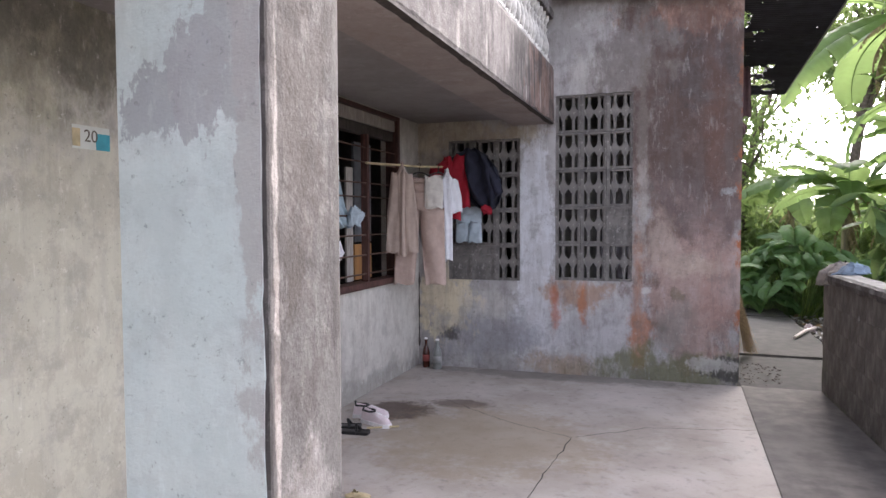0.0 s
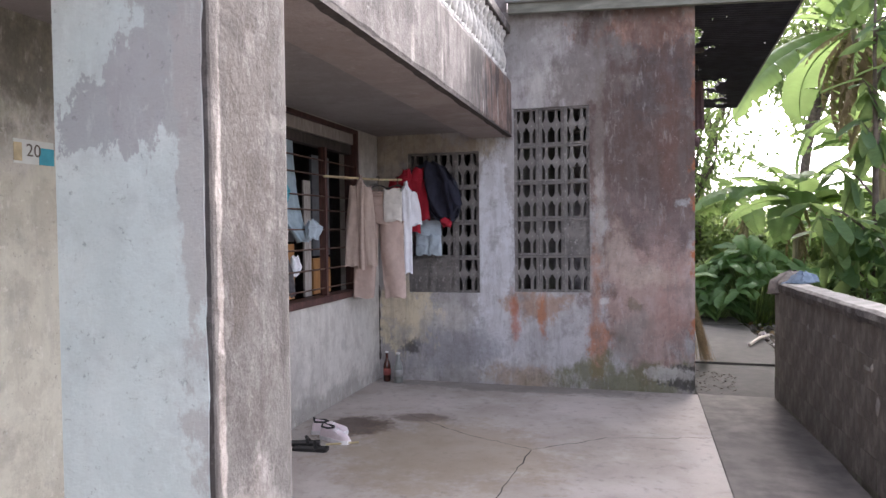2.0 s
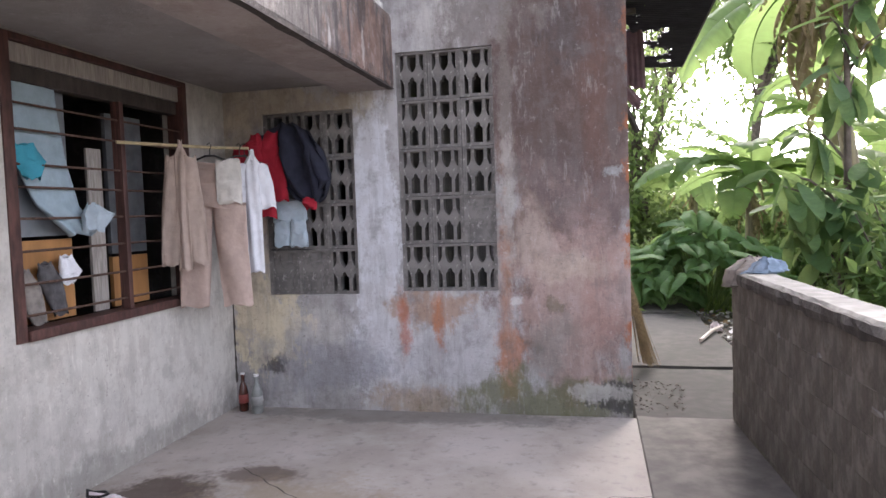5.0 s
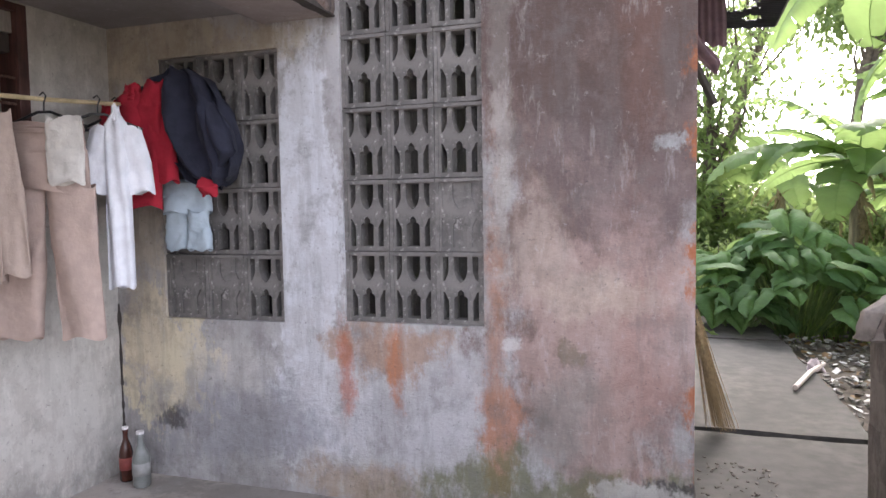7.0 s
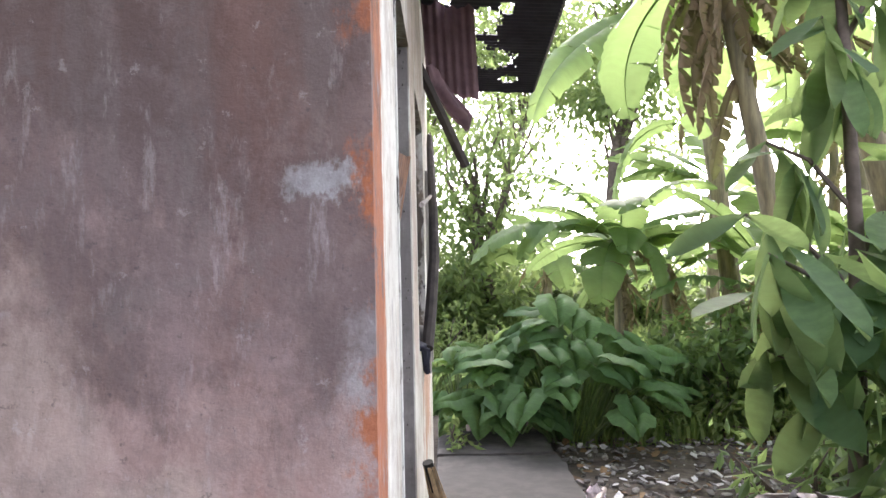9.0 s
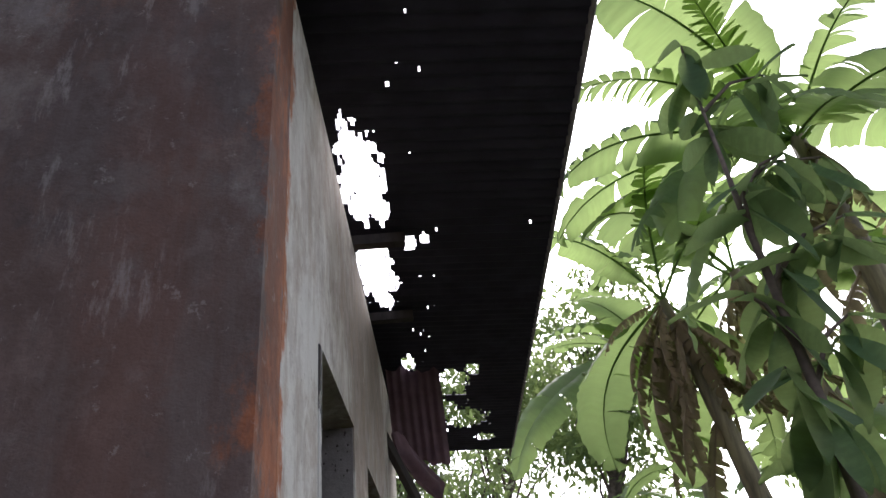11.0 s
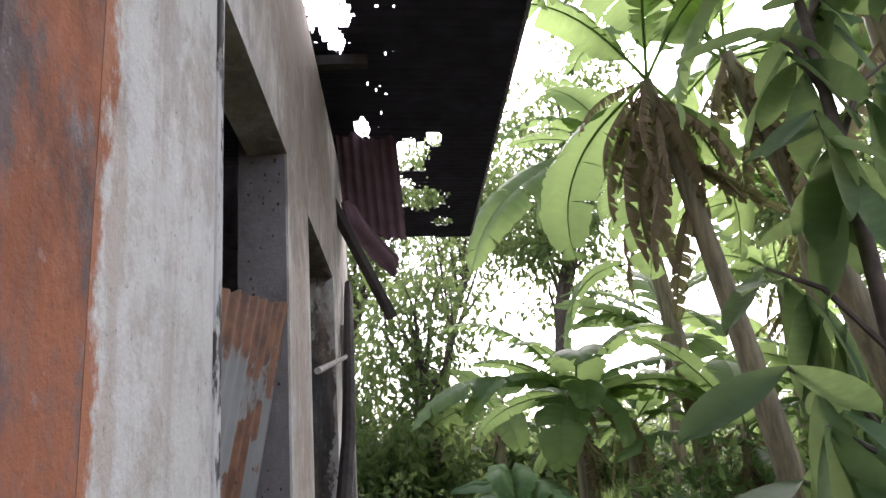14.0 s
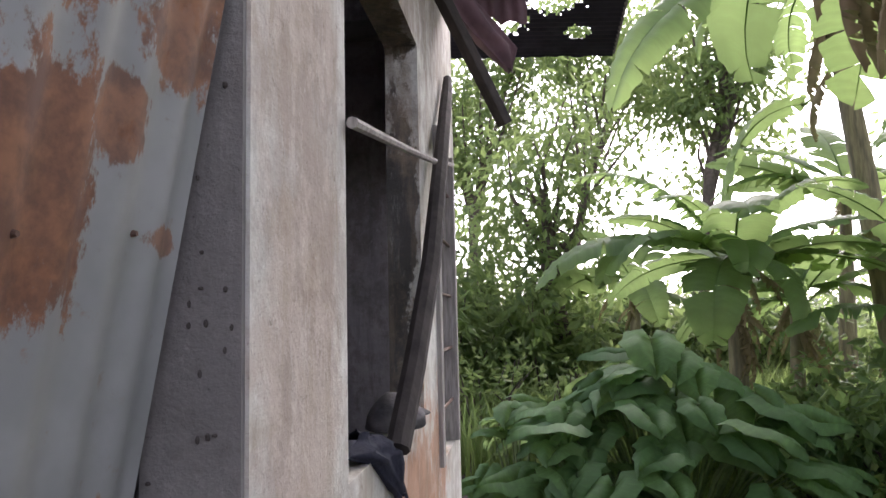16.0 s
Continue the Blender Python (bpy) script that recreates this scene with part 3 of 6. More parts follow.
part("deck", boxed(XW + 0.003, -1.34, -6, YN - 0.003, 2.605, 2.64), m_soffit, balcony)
part("top_rail", boxed(-1.35, -1.20, -6, YN - 0.003, 3.46, 3.55, bevel=0.015), m_fascia, balcony)
m_baluster = plain("flaking_white_baluster", (0.52, 0.50, 0.47), 0.85, vary=0.4, scale=14, bump=0.5)
PROFILE = [(0, .058), (.05, .058), (.055, .035), (.09, .045), (.15, .056), (.20, .05), (.27, .03), (.31, .027), (.33, .04), (.35, .027), (.39, .034), (.41, .052), (.46, .052)]
bb = tubed([(0, 0, z) for z, _ in PROFILE], [r for _, r in PROFILE], 10)
first = part("baluster", bb, m_baluster, balcony, smooth=True)
first.location = (-1.275, 6.74, 3.0)
for i in range(1, 44):
    o = new("baluster", first.data)
    o.parent = balcony
    o.location = (-1.275, 6.74 - 0.155 * i, 3.0)
    o.rotation_euler.z = i * 1.3

# front boards of the lean-to roof
boards = structure(thing("roof_edge", "two greyed fascia boards along the roof edge", "fascia board"), "", "")
ub = boxed(-1.22, 1.54, 6.70, 6.74, 3.72, 3.88, bevel=0.006)
lb = boxed(-1.20, 1.52, 6.745, 6.80, 3.62, 3.75, bevel=0.006)
for b in (ub, lb):
    for v in b.verts:
        v.co.z += -0.045 * (v.co.x + 1.2)
part("upper_board", ub, m_fascia_board, boards)
part("lower_board", lb, m_fascia_low, boards, "algae-streaked lower board")
part("soffit_strip", boxed(-1.2, XS, 6.80, YN, 3.66, 3.70), m_fascia_low, boards)


def roof_z(x, y):
    return 3.66 - 0.055 * (x - 1.0) - 0.006 * (y - 6.75)


def roof_sheet():
    """Perforated corrugated roof iron; its corrugations run down the slope."""
    holes = [(0.60, 8.32, 0.10, 0.40), (0.59, 9.22, 0.11, 0.36), (0.8, 8.9, 0.03, 0.07), (0.88, 8.85, 0.025, 0.06), (1.1, 10.9, 0.06, 0.09), (1.0, 11.05, 0.16, 0.3), (1.18, 10.75, 0.06, 0.1),
             (0.8, 11.7, 0.3, 0.3), (1.15, 11.95, 0.2, 0.3), (0.75, 12.3, 0.22, 0.3), (0.9, 11.0, 0.04, 0.08), (0.66, 8.55, 0.05, 0.15),
             (0.63, 9.55, 0.04, 0.12), (1.35, 12.55, 0.1, 0.12), (0.7, 10.6, 0.05, 0.16)]
    nx, ny = 190, 420
    y0, y1 = 6.78, 13.05
    verts, faces = [], []
    for j in range(ny + 1):
        y = y0 + (y1 - y0) * j / ny
        edge = 1.50 + 0.027 * (y - 6.75)
        for i in range(nx + 1):
            x = -1.2 + 1.6 * i / 60 if i < 60 else 0.4 + 0.7 * (i - 60) / 90 if i < 150 else 1.1 + (edge - 1.1) * (i - 150) / 40
            yy = y
            if j == ny:
                yy += 0.05 * noise.noise(Vector((x * 9, 0, 3))) - 0.02
            verts.append((x, yy, roof_z(x, y) + 0.011 * math.sin(y * math.tau / 0.076)))
    for j in range(ny):
        for i in range(nx):
            x, y = verts[j * (nx + 1) + i][0], y0 + (y1 - y0) * (j + 0.5) / ny
            w = 0.5 * noise.noise(Vector((x * 12, y * 7, 0))) + 0.6 * noise.noise(Vector((x * 40, y * 16, 4)))
            gone = any(((x - a) / c) ** 2 + ((y - b) / d) ** 2 < 1 + 1.3 * w for a, b, c, d in holes)
            band = max(0, 1 - abs(x - 0.82) / 0.22) if y < 11.2 else 0.3
            inside = 0.75 if x < 0.3 and 7.2 < y < 10.8 else 0
            pin = noise.noise(Vector((x * 45, y * 26, 9)))
            gone |= pin > 0.80 - 0.2 * max(band, inside)
            if not gone:
                k = j * (nx + 1) + i
                faces.append((k, k + 1, k + nx + 2, k + nx + 1))
    return verts, faces


lean_roof = structure(thing("lean_to_roof", "rust-holed black corrugated iron roof", "roof"), "", "")
rv, rf = roof_sheet()
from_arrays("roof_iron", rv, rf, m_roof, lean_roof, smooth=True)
for y in (8.76, 9.66):
    part("purlin", boxed(0.2, 0.78, y - 0.03, y + 0.03, roof_z(1, y) - 0.075, roof_z(1, y) - 0.02), m_wood_old, lean_roof)
part("rafter", boxed(-1.1, 0.5, 7.15, 7.22, 3.5, 3.62), m_wood_old, lean_roof)
eb = bmesh.new()
tube(eb, [(1.505 + 0.027 * (y - 6.75), y, roof_z(1.5, y) - 0.005) for y in (6.78, 9, 11, 13.0)], 0.012, 6)
part("edge_wire", eb, m_coping, lean_roof, "pale sheet edge")

# parapet wall of concrete blocks
parapet = structure(thing("parapet_wall", "low mossy concrete block wall with a pale coping", "garden wall"), "", "")


def par_x(y):
    return 1.245 + 0.055 * (6.95 - y)


pb = bmesh.new()
for y0, y1 in ((-6, 0), (0, 6.95)):
    ring = [[pb.verts.new((par_x(y) + dx, y, z)) for dx, z in ((-0.004, FZ - 0.1), (-0.004, 0.925), (0.19, 0.925), (0.19, FZ - 0.1))] for y in (y0 + 0.005, y1 - 0.005)]
    for k in range(4):
        pb.faces.new((ring[0][k], ring[0][(k + 1) % 4], ring[1][(k + 1) % 4], ring[1][k]))
    pb.faces.new(ring[0])
    pb.faces.new(ring[1])
bmesh.ops.recalc_face_normals(pb, faces=pb.faces)
part("core", pb, m_block, parapet)
CY = [-6, -2, 0] + [0.4 + 0.07 * i for i in range(94)]


def coping_strip(profile):
    """A strip along the wall's top; profile gives the ring of (x, z) at each y."""
    bm = bmesh.new()
    prev = None
    for y in CY:
        ring = [bm.verts.new((par_x(y) + dx, y, z)) for dx, z in profile(y)]
        if prev:
            for k in range(len(ring)):
                j = (k + 1) % len(ring)
                bm.faces.new((prev[k], prev[j], ring[j], ring[k]))
        else:
            bm.faces.new(ring)
        prev = ring
    bm.faces.new(prev[::-1])
    bmesh.ops.recalc_face_normals(bm, faces=bm.faces)
    return bm


def edge_wave(y, k):
    return 0.014 * noise.noise(Vector((y * 4, k, 2))) + 0.012 * noise.noise(Vector((y * 13, k, 2))) + 0.006 * noise.noise(Vector((y * 31, k, 2)))


part("coping_edge", coping_strip(lambda y: ((-0.02 + edge_wave(y, 2), 0.915 + edge_wave(y, 5)), (-0.028 + edge_wave(y, 2), 0.95), (-0.02 + edge_wave(y, 9), 0.985), (0.2, 0.985), (0.2, 0.915))),
     m_drip, parapet, "blackened ragged mortar edge")
part("coping", coping_strip(lambda y: ((-0.004 + edge_wave(y, 9), 0.986), (0.012 + edge_wave(y, 4), 1.0 + 0.4 * edge_wave(y, 7)), (0.18, 1.0 - 0.4 * edge_wave(y, 7)), (0.21 - edge_wave(y, 6), 0.986))),
     m_coping, parapet, "pale worn mortar coping")
chip_rng = random.Random(5)
for cy, cz, cw, ch in ((4.32, 0.91, 0.03, 0.05), (4.36, 0.89, 0.05, 0.014), (4.7, 0.64, 0.08, 0.018), (4.62, 0.66, 0.03, 0.03), (4.53, 0.45, 0.03, 0.06), (5.9, 0.72, 0.02, 0.03), (3.4, 0.6, 0.03, 0.04), (5.3, 0.74, 0.025, 0.02)):
    hb = bmesh.new()
    pts = [(math.cos(k * math.tau / 9) * cw * chip_rng.uniform(0.5, 1.2), math.sin(k * math.tau / 9) * ch * chip_rng.uniform(0.5, 1.2)) for k in range(9)]
    ring_a = [hb.verts.new((par_x(cy) - 0.004, cy + a, cz + b)) for a, b in pts]
    ring_b = [hb.verts.new((par_x(cy) - 0.016, cy + a * 0.7, cz + b * 0.7)) for a, b in pts]
    hb.faces.new(ring_b)
    for k in range(9):
        hb.faces.new((ring_a[k], ring_a[(k + 1) % 9], ring_b[(k + 1) % 9], ring_b[k]))
    part("mortar_smear", hb, m_coping, parapet, "pale dried mortar smear")

# ---- plants ----
rng = random.Random(7)


def mesh_of(bm, material, smooth=True):
    me = bpy.data.meshes.new("leaf")
    bm.to_mesh(me)
    bm.free()
    me.materials.append(material)
    if smooth:
        me.shade_smooth()
    return me


def banana_leaf(seed, material, droop=1.3, torn=0.3, fold=0.25, length=1.0, width=0.15, hang=0.0, feather=False):
    """A leaf one unit long along x: a midrib with lobes on both sides, torn into strips here and there. Returns the mesh and its tip."""
    r = random.Random(seed)
    bm = bmesh.new()
    n = 44
    spine, tang = [Vector((0, 0, 0))], []
    side = r.uniform(-0.25, 0.25)
    for i in range(n):
        s = i / n
        a = -droop * s * s
        d = Vector((math.cos(a) * math.cos(side * s), math.cos(a) * math.sin(side * s), math.sin(a)))
        tang.append(d)
        spine.append(spine[-1] + d * length / n)
    tang.append(tang[-1])
    tube(bm, spine[::4], [0.010 * (1 - 0.85 * i / 11) for i in range(len(spine[::4]))], 5)
    for sgn in (-1, 1):
        i = 6
        while i < n:
            strip = feather or r.random() < torn
            k = min(n - i, r.randint(1, 2) if feather else r.randint(1, 4) if strip else r.randint(6, 14))
            extra = r.uniform(-0.1, 0.2) + hang * r.uniform(0.4, 1.2)
            reach = 1.0 if r.random() > torn * 0.4 else r.uniform(0.6, 0.95)
            slant = r.uniform(0.015, 0.05)
            prev = None
            for j in range(k + 1):
                s = (i + j) / n
                u = (s - 0.13) / 0.87
                w = width * (math.sin(math.pi * min(1, max(0.0, u) ** 0.66)) ** 0.5 if 0 < u < 1 else 0.02) * reach * (1 + 0.03 * math.sin(j * 1.9 + seed + i))
                p, d = spine[min(n, i + j)], tang[min(n, i + j)]
                out = d.cross(Vector((0, 0, 1))).normalized() * sgn
                up = out.cross(d).normalized() * (1 if out.cross(d).z > 0 else -1)
                squeeze = (0.5 - j / k) * (0.3 * k / n if strip else 0.012)
                row = [bm.verts.new(p)]
                q, ang = p, fold
                for seg in range(3):
                    q = q + out * w / 3 * math.cos(ang) + up * w / 3 * math.sin(ang) + d * (slant * 0.5 + squeeze * (0.3 + 0.5 * seg))
                    row.append(bm.verts.new(q + up * 0.004 * math.sin(j * 2.1 + seed + seg)))
                    ang -= 0.28 + extra * 0.8
                if prev:
                    for m in range(3):
                        bm.faces.new((prev[m], prev[m + 1], row[m + 1], row[m]))
                prev = row
            i += k
    me = mesh_of(bm, material)
    LEAF_TIP[me.name] = spine[-1].copy()
    return me


LEAF_TIP = {}
FRESH = [banana_leaf(10 + i, m_banana, 0.6 + 0.22 * i, 0.18, 0.3, width=0.22, hang=0.12) for i in range(6)]
TORN = [banana_leaf(30 + i, m_banana, 1.0 + 0.15 * i, 0.7, 0.15, hang=0.4) for i in range(6)]
FEATHER = [banana_leaf(70 + i, m_banana, 0.8 + 0.2 * i, 0.5, 0.1, hang=0.3, width=0.14, feather=True) for i in range(3)]
DEAD = [banana_leaf(50 + i, m_dead, 0.9, 0.95, -0.4, width=0.12, hang=0.75) for i in range(5)]


def banana_plant(x, y, height, lean, leaves, size, label, torn=0.4, dead=4, radius=0.11, turn=0.0, seed=0, tips=()):
    r = random.Random(seed + 100)
    ob = thing("banana_plant", label, "banana plant", "banana plants beyond the yard", at=(x, y, FZ - 0.15))
    pts = [Vector((lean[0] * s ** 1.2, lean[1] * s ** 1.2, height * s)) for s in (0, 0.15, 0.35, 0.55, 0.75, 0.9, 1.0)]
    rad = [radius * k for k in (1.25, 1.05, 0.95, 0.85, 0.72, 0.6, 0.4)]
    part("pseudostem", tubed(pts, rad, 12), m_stem, ob, "sheathed brown and green stem", smooth=True)
    top = pts[-1]
    for i in range(leaves):
        az = turn + i * 2.4 + r.uniform(-0.4, 0.4)
        el = r.uniform(-0.25, 1.05)
        leaf = new("leaf", r.choice(TORN if r.random() < torn else FRESH))
        leaf.parent = ob
        s = size * r.uniform(0.8, 1.15)
        leaf.matrix_local = Matrix.LocRotScale(top - Vector((0, 0, 0.03 * i)), Euler((r.uniform(-0.5, 0.5), -el, az)), (s, s * r.uniform(0.9, 1.2), s))
    for tx, ty, tz, kind in tips:
        me = r.choice({"fresh": FRESH, "torn": TORN, "feather": FEATHER, "dead": DEAD}[kind])
        reach = Vector((tx - x, ty - y, tz - FZ + 0.15)) - top
        end = LEAF_TIP[me.name]
        s = reach.length / end.length
        el = math.asin(reach.z / reach.length) - math.atan2(end.z, math.hypot(end.x, end.y))
        leaf = new("dead_leaf" if kind == "dead" else "leaf", me)
        leaf.parent = ob
        leaf.matrix_local = Matrix.LocRotScale(top, Euler((r.uniform(-0.35, 0.35), -el, math.atan2(reach.y, reach.x) - math.atan2(end.y, end.x))), (s, s, s))
    for i in range(dead + 4):
        leaf = new("dead_leaf", r.choice(DEAD))
        leaf.parent = ob
        s = size * r.uniform(0.3, 0.62)
        p = pts[-1].lerp(pts[-3], r.random() ** 1.5)
        leaf.matrix_local = Matrix.LocRotScale(p, Euler((r.uniform(-1, 1), r.uniform(0.5, 1.3), r.uniform(0, 6.28))), (s, s * r.uniform(0.8, 1.6), s))
        leaf["label"] = "dry brown hanging leaf"
    return ob


TALL = "tall banana plant with torn green leaves"
YOUNG = "young bright green banana plant in full leaf"
banana_plant(3.75, 11.3, 4.6, (-0.7, 0.1), 0, 2.0, "leaning banana plant with torn leaves and dry skirts", 0.7, 14, 0.105, 0.4, 1,
             ((1.75, 11.8, 5.2, "torn"), (2.7, 10.2, 5.3, "feather"), (4.4, 11.0, 5.3, "torn"), (2.5, 12.7, 3.2, "fresh"), (3.6, 12.9, 3.1, "fresh"), (4.0, 12.0, 3.0, "torn"),
              (2.85, 11.6, 2.9, "dead"), (3.0, 11.95, 3.05, "dead"), (2.7, 11.8, 3.3, "dead"), (2.9, 11.3, 3.5, "dead"), (2.6, 11.5, 3.6, "dead"), (3.2, 11.9, 3.3, "dead"), (2.4, 11.3, 3.9, "dead")))
banana_plant(5.2, 11.7, 5.0, (-1.25, 0), 4, 2.0, TALL, 0.6, 10, 0.15, 1.4, 2,
             ((3.0, 12.4, 5.6, "feather"), (3.6, 10.6, 5.9, "torn"), (4.9, 12.4, 3.7, "fresh"), (3.4, 12.6, 3.6, "torn"), (5.3, 11.0, 4.2, "torn"),
              (3.9, 11.9, 3.4, "dead"), (4.2, 11.4, 3.3, "dead"), (3.7, 11.6, 3.8, "dead"), (4.5, 11.9, 3.5, "dead")))
banana_plant(4.3, 10.0, 5.2, (-0.45, -0.1), 3, 2.0, TALL, 0.5, 7, 0.14, 0.2, 12,
             ((2.15, 9.6, 5.35, "feather"), (2.35, 9.6, 4.1, "feather"), (2.65, 9.5, 4.0, "fresh"), (1.95, 10.1, 4.7, "torn"), (2.9, 9.0, 4.6, "fresh"), (3.5, 8.6, 4.2, "fresh"), (2.8, 10.3, 3.5, "torn"), (2.3, 9.0, 5.7, "fresh"), (2.9, 9.2, 5.8, "feather"), (3.9, 8.5, 5.2, "torn")))
banana_plant(6.0, 12.6, 5.0, (0.5, -0.3), 9, 2.1, TALL, 0.5, 8, 0.15, 2.9, 3)
banana_plant(4.7, 15.0, 5.6, (-0.5, 0.1), 7, 2.0, TALL, 0.6, 7, 0.14, 0.9, 4,
             ((2.05, 14.4, 3.6, "fresh"), (2.5, 14.6, 5.4, "torn"), (2.9, 15.2, 4.3, "torn")))
banana_plant(6.6, 15.4, 4.9, (0.2, 0.1), 10, 2.0, TALL, 0.4, 6, 0.14, 2.0, 5)
banana_plant(3.0, 14.8, 2.3, (0.0, 0.0), 8, 1.5, YOUNG, 0.15, 14, 0.10, 0.0, 6,
             ((1.05, 14.4, 1.75, "fresh"), (1.5, 14.9, 2.95, "feather"), (3.8, 14.8, 3.6, "fresh"), (1.6, 14.3, 1.75, "fresh"), (4.8, 14.6, 1.6, "fresh"), (2.6, 13.9, 1.2, "fresh"), (3.4, 13.8, 1.3, "torn"), (4.3, 14.3, 2.3, "fresh"), (2.2, 14.6, 2.6, "fresh")))
banana_plant(4.4, 13.7, 1.8, (0.1, 0.0), 10, 1.5, YOUNG, 0.3, 6, 0.09, 0.6, 31)
banana_plant(5.5, 13.3, 2.0, (0.1, 0.0), 10, 1.5, YOUNG, 0.3, 6, 0.09, 1.7, 32)
banana_plant(3.9, 15.8, 2.0, (0.1, 0.1), 11, 1.5, YOUNG, 0.2, 8, 0.09, 1.0, 7)
banana_plant(2.4, 17.8, 2.3, (0.1, 0.0), 8, 1.5, YOUNG, 0.2, 2, 0.1, 2.0, 9)
banana_plant(8.2, 13.0, 4.6, (0.2, 0.0), 10, 2.0, TALL, 0.5, 6, 0.15, 1.1, 10)
banana_plant(5.6, 18.5, 3.6, (0.2, 0.0), 10, 1.9, TALL, 0.3, 3, 0.13, 0.3, 11)
banana_plant(7.4, 17.5, 4.2, (0.1, 0.0), 10, 1.9, TALL, 0.4, 5, 0.13, 0.9, 14)


def heart_leaf(seed):
    """A broad arrow-hearted leaf, one unit long, hanging from its stalk at the origin, tip along +x."""
    r = random.Random(seed)
    bm = bmesh.new()
    n = 9
    lobes = []
    for sgn in (-1, 1):
        rows = []
        for i in range(n + 1):
            s = i / n
            x = -0.32 + 1.1 * s
            w = (0.44 * math.sin(math.pi * min(1, (s + 0.04)) ** 0.75) ** 0.7) * (1 + 0.08 * math.sin(i * 2.3 + seed))
            mid = max(x, -0.02)
            z = -0.35 * max(0, x) ** 2 + 0.02 * math.sin(i * 1.7 + seed)
            rows.append([bm.verts.new((mid, 0, z - 0.05)), bm.verts.new((x * 0.5 + mid * 0.5, sgn * w * 0.5, z + 0.06)), bm.verts.new((x, sgn * w, z - 0.05 + 0.03 * r.uniform(-1, 1)))])
        lobes.append(rows)
        for a, b in zip(rows, rows[1:]):
            for k in (0, 1):
                if (a[k].co - b[k].co).length + (a[k + 1].co - b[k + 1].co).length > 1e-5:
                    bm.faces.new((a[k], a[k + 1], b[k + 1], b[k]))
    bmesh.ops.remove_doubles(bm, verts=bm.verts, dist=1e-4)
    return mesh_of(bm, m_taro)


HEARTS = [heart_leaf(i) for i in range(5)]


def taro_clump(cx, cy, radius, height, count, seed, size=(0.42, 0.72)):
    r = random.Random(seed)
    ob = thing("taro_clump", "dense clump of dark green heart-leaved taro", "taro plant", "taro clumps beside the path", at=(cx, cy, FZ - 0.12))
    for i in range(count):
        az = r.uniform(0, math.tau)
        q = math.sqrt(r.random())
        h = height * (1 - 0.62 * q ** 1.5) * r.uniform(0.75, 1.08)
        tip = Vector((math.cos(az) * q * radius, math.sin(az) * q * radius, h))
        foot = Vector((tip.x * 0.3, tip.y * 0.3, 0))
        part("petiole", tubed([foot, (foot + tip) / 2 + Vector((0, 0, 0.12 * h)), tip], [0.014, 0.011, 0.006], 5), m_petiole, ob)
        leaf = new("leaf", r.choice(HEARTS))
        leaf.parent = ob
        s = r.uniform(*size)
        leaf.matrix_local = Matrix.LocRotScale(tip, Euler((r.uniform(-0.35, 0.35), r.uniform(-0.15, 0.6), az + r.uniform(-0.6, 0.6))), (s, s, s))
    return ob


taro_clump(1.95, 13.1, 1.15, 1.45, 105, 3, (0.32, 0.58))
taro_clump(1.25, 12.9, 0.55, 1.0, 34, 4, (0.28, 0.46))
taro_clump(0.8, 13.4, 0.4, 0.95, 14, 5, (0.25, 0.4))


def leaf_cloud(spots, count, size, seed, narrow=0.4, flop=0.9):
    """Many small pointed leaves round spots (x, y, z, spread): vertices and faces."""
    r = np.random.default_rng(seed)
    spots = np.array(spots)
    pick = spots[r.integers(0, len(spots), count)]
    d = r.normal(size=(count, 3))
    d /= np.linalg.norm(d, axis=1)[:, None]
    pos = pick[:, :3] + d * (pick[:, 3] * r.random(count) ** 0.45)[:, None]
    along = d * 0.8 + r.normal(size=(count, 3)) * 0.55
    along[:, 2] -= flop * 0.5
    along /= np.linalg.norm(along, axis=1)[:, None]
    side = np.cross(along, r.normal(size=(count, 3)) * 0.45 + [0, 0, 1])
    side /= np.linalg.norm(side, axis=1)[:, None]
    up = np.cross(side, along)
    ln = (size * r.uniform(0.6, 1.3, count))[:, None]
    w = ln * narrow * 0.5
    P = np.stack([pos, pos + along * ln * 0.4 + side * w - up * w * 0.25, pos + along * ln, pos + along * ln * 0.4 - side * w - up * w * 0.25,
                  pos + along * ln * 0.45 + up * w * 0.15], 1)
    base = np.arange(count)[:, None] * 5
    F = np.concatenate([base + [0, 1, 4], base + [1, 2, 4], base + [2, 3, 4], base + [3, 0, 4]], 0)
    return P.reshape(-1, 3).tolist(), F.tolist()


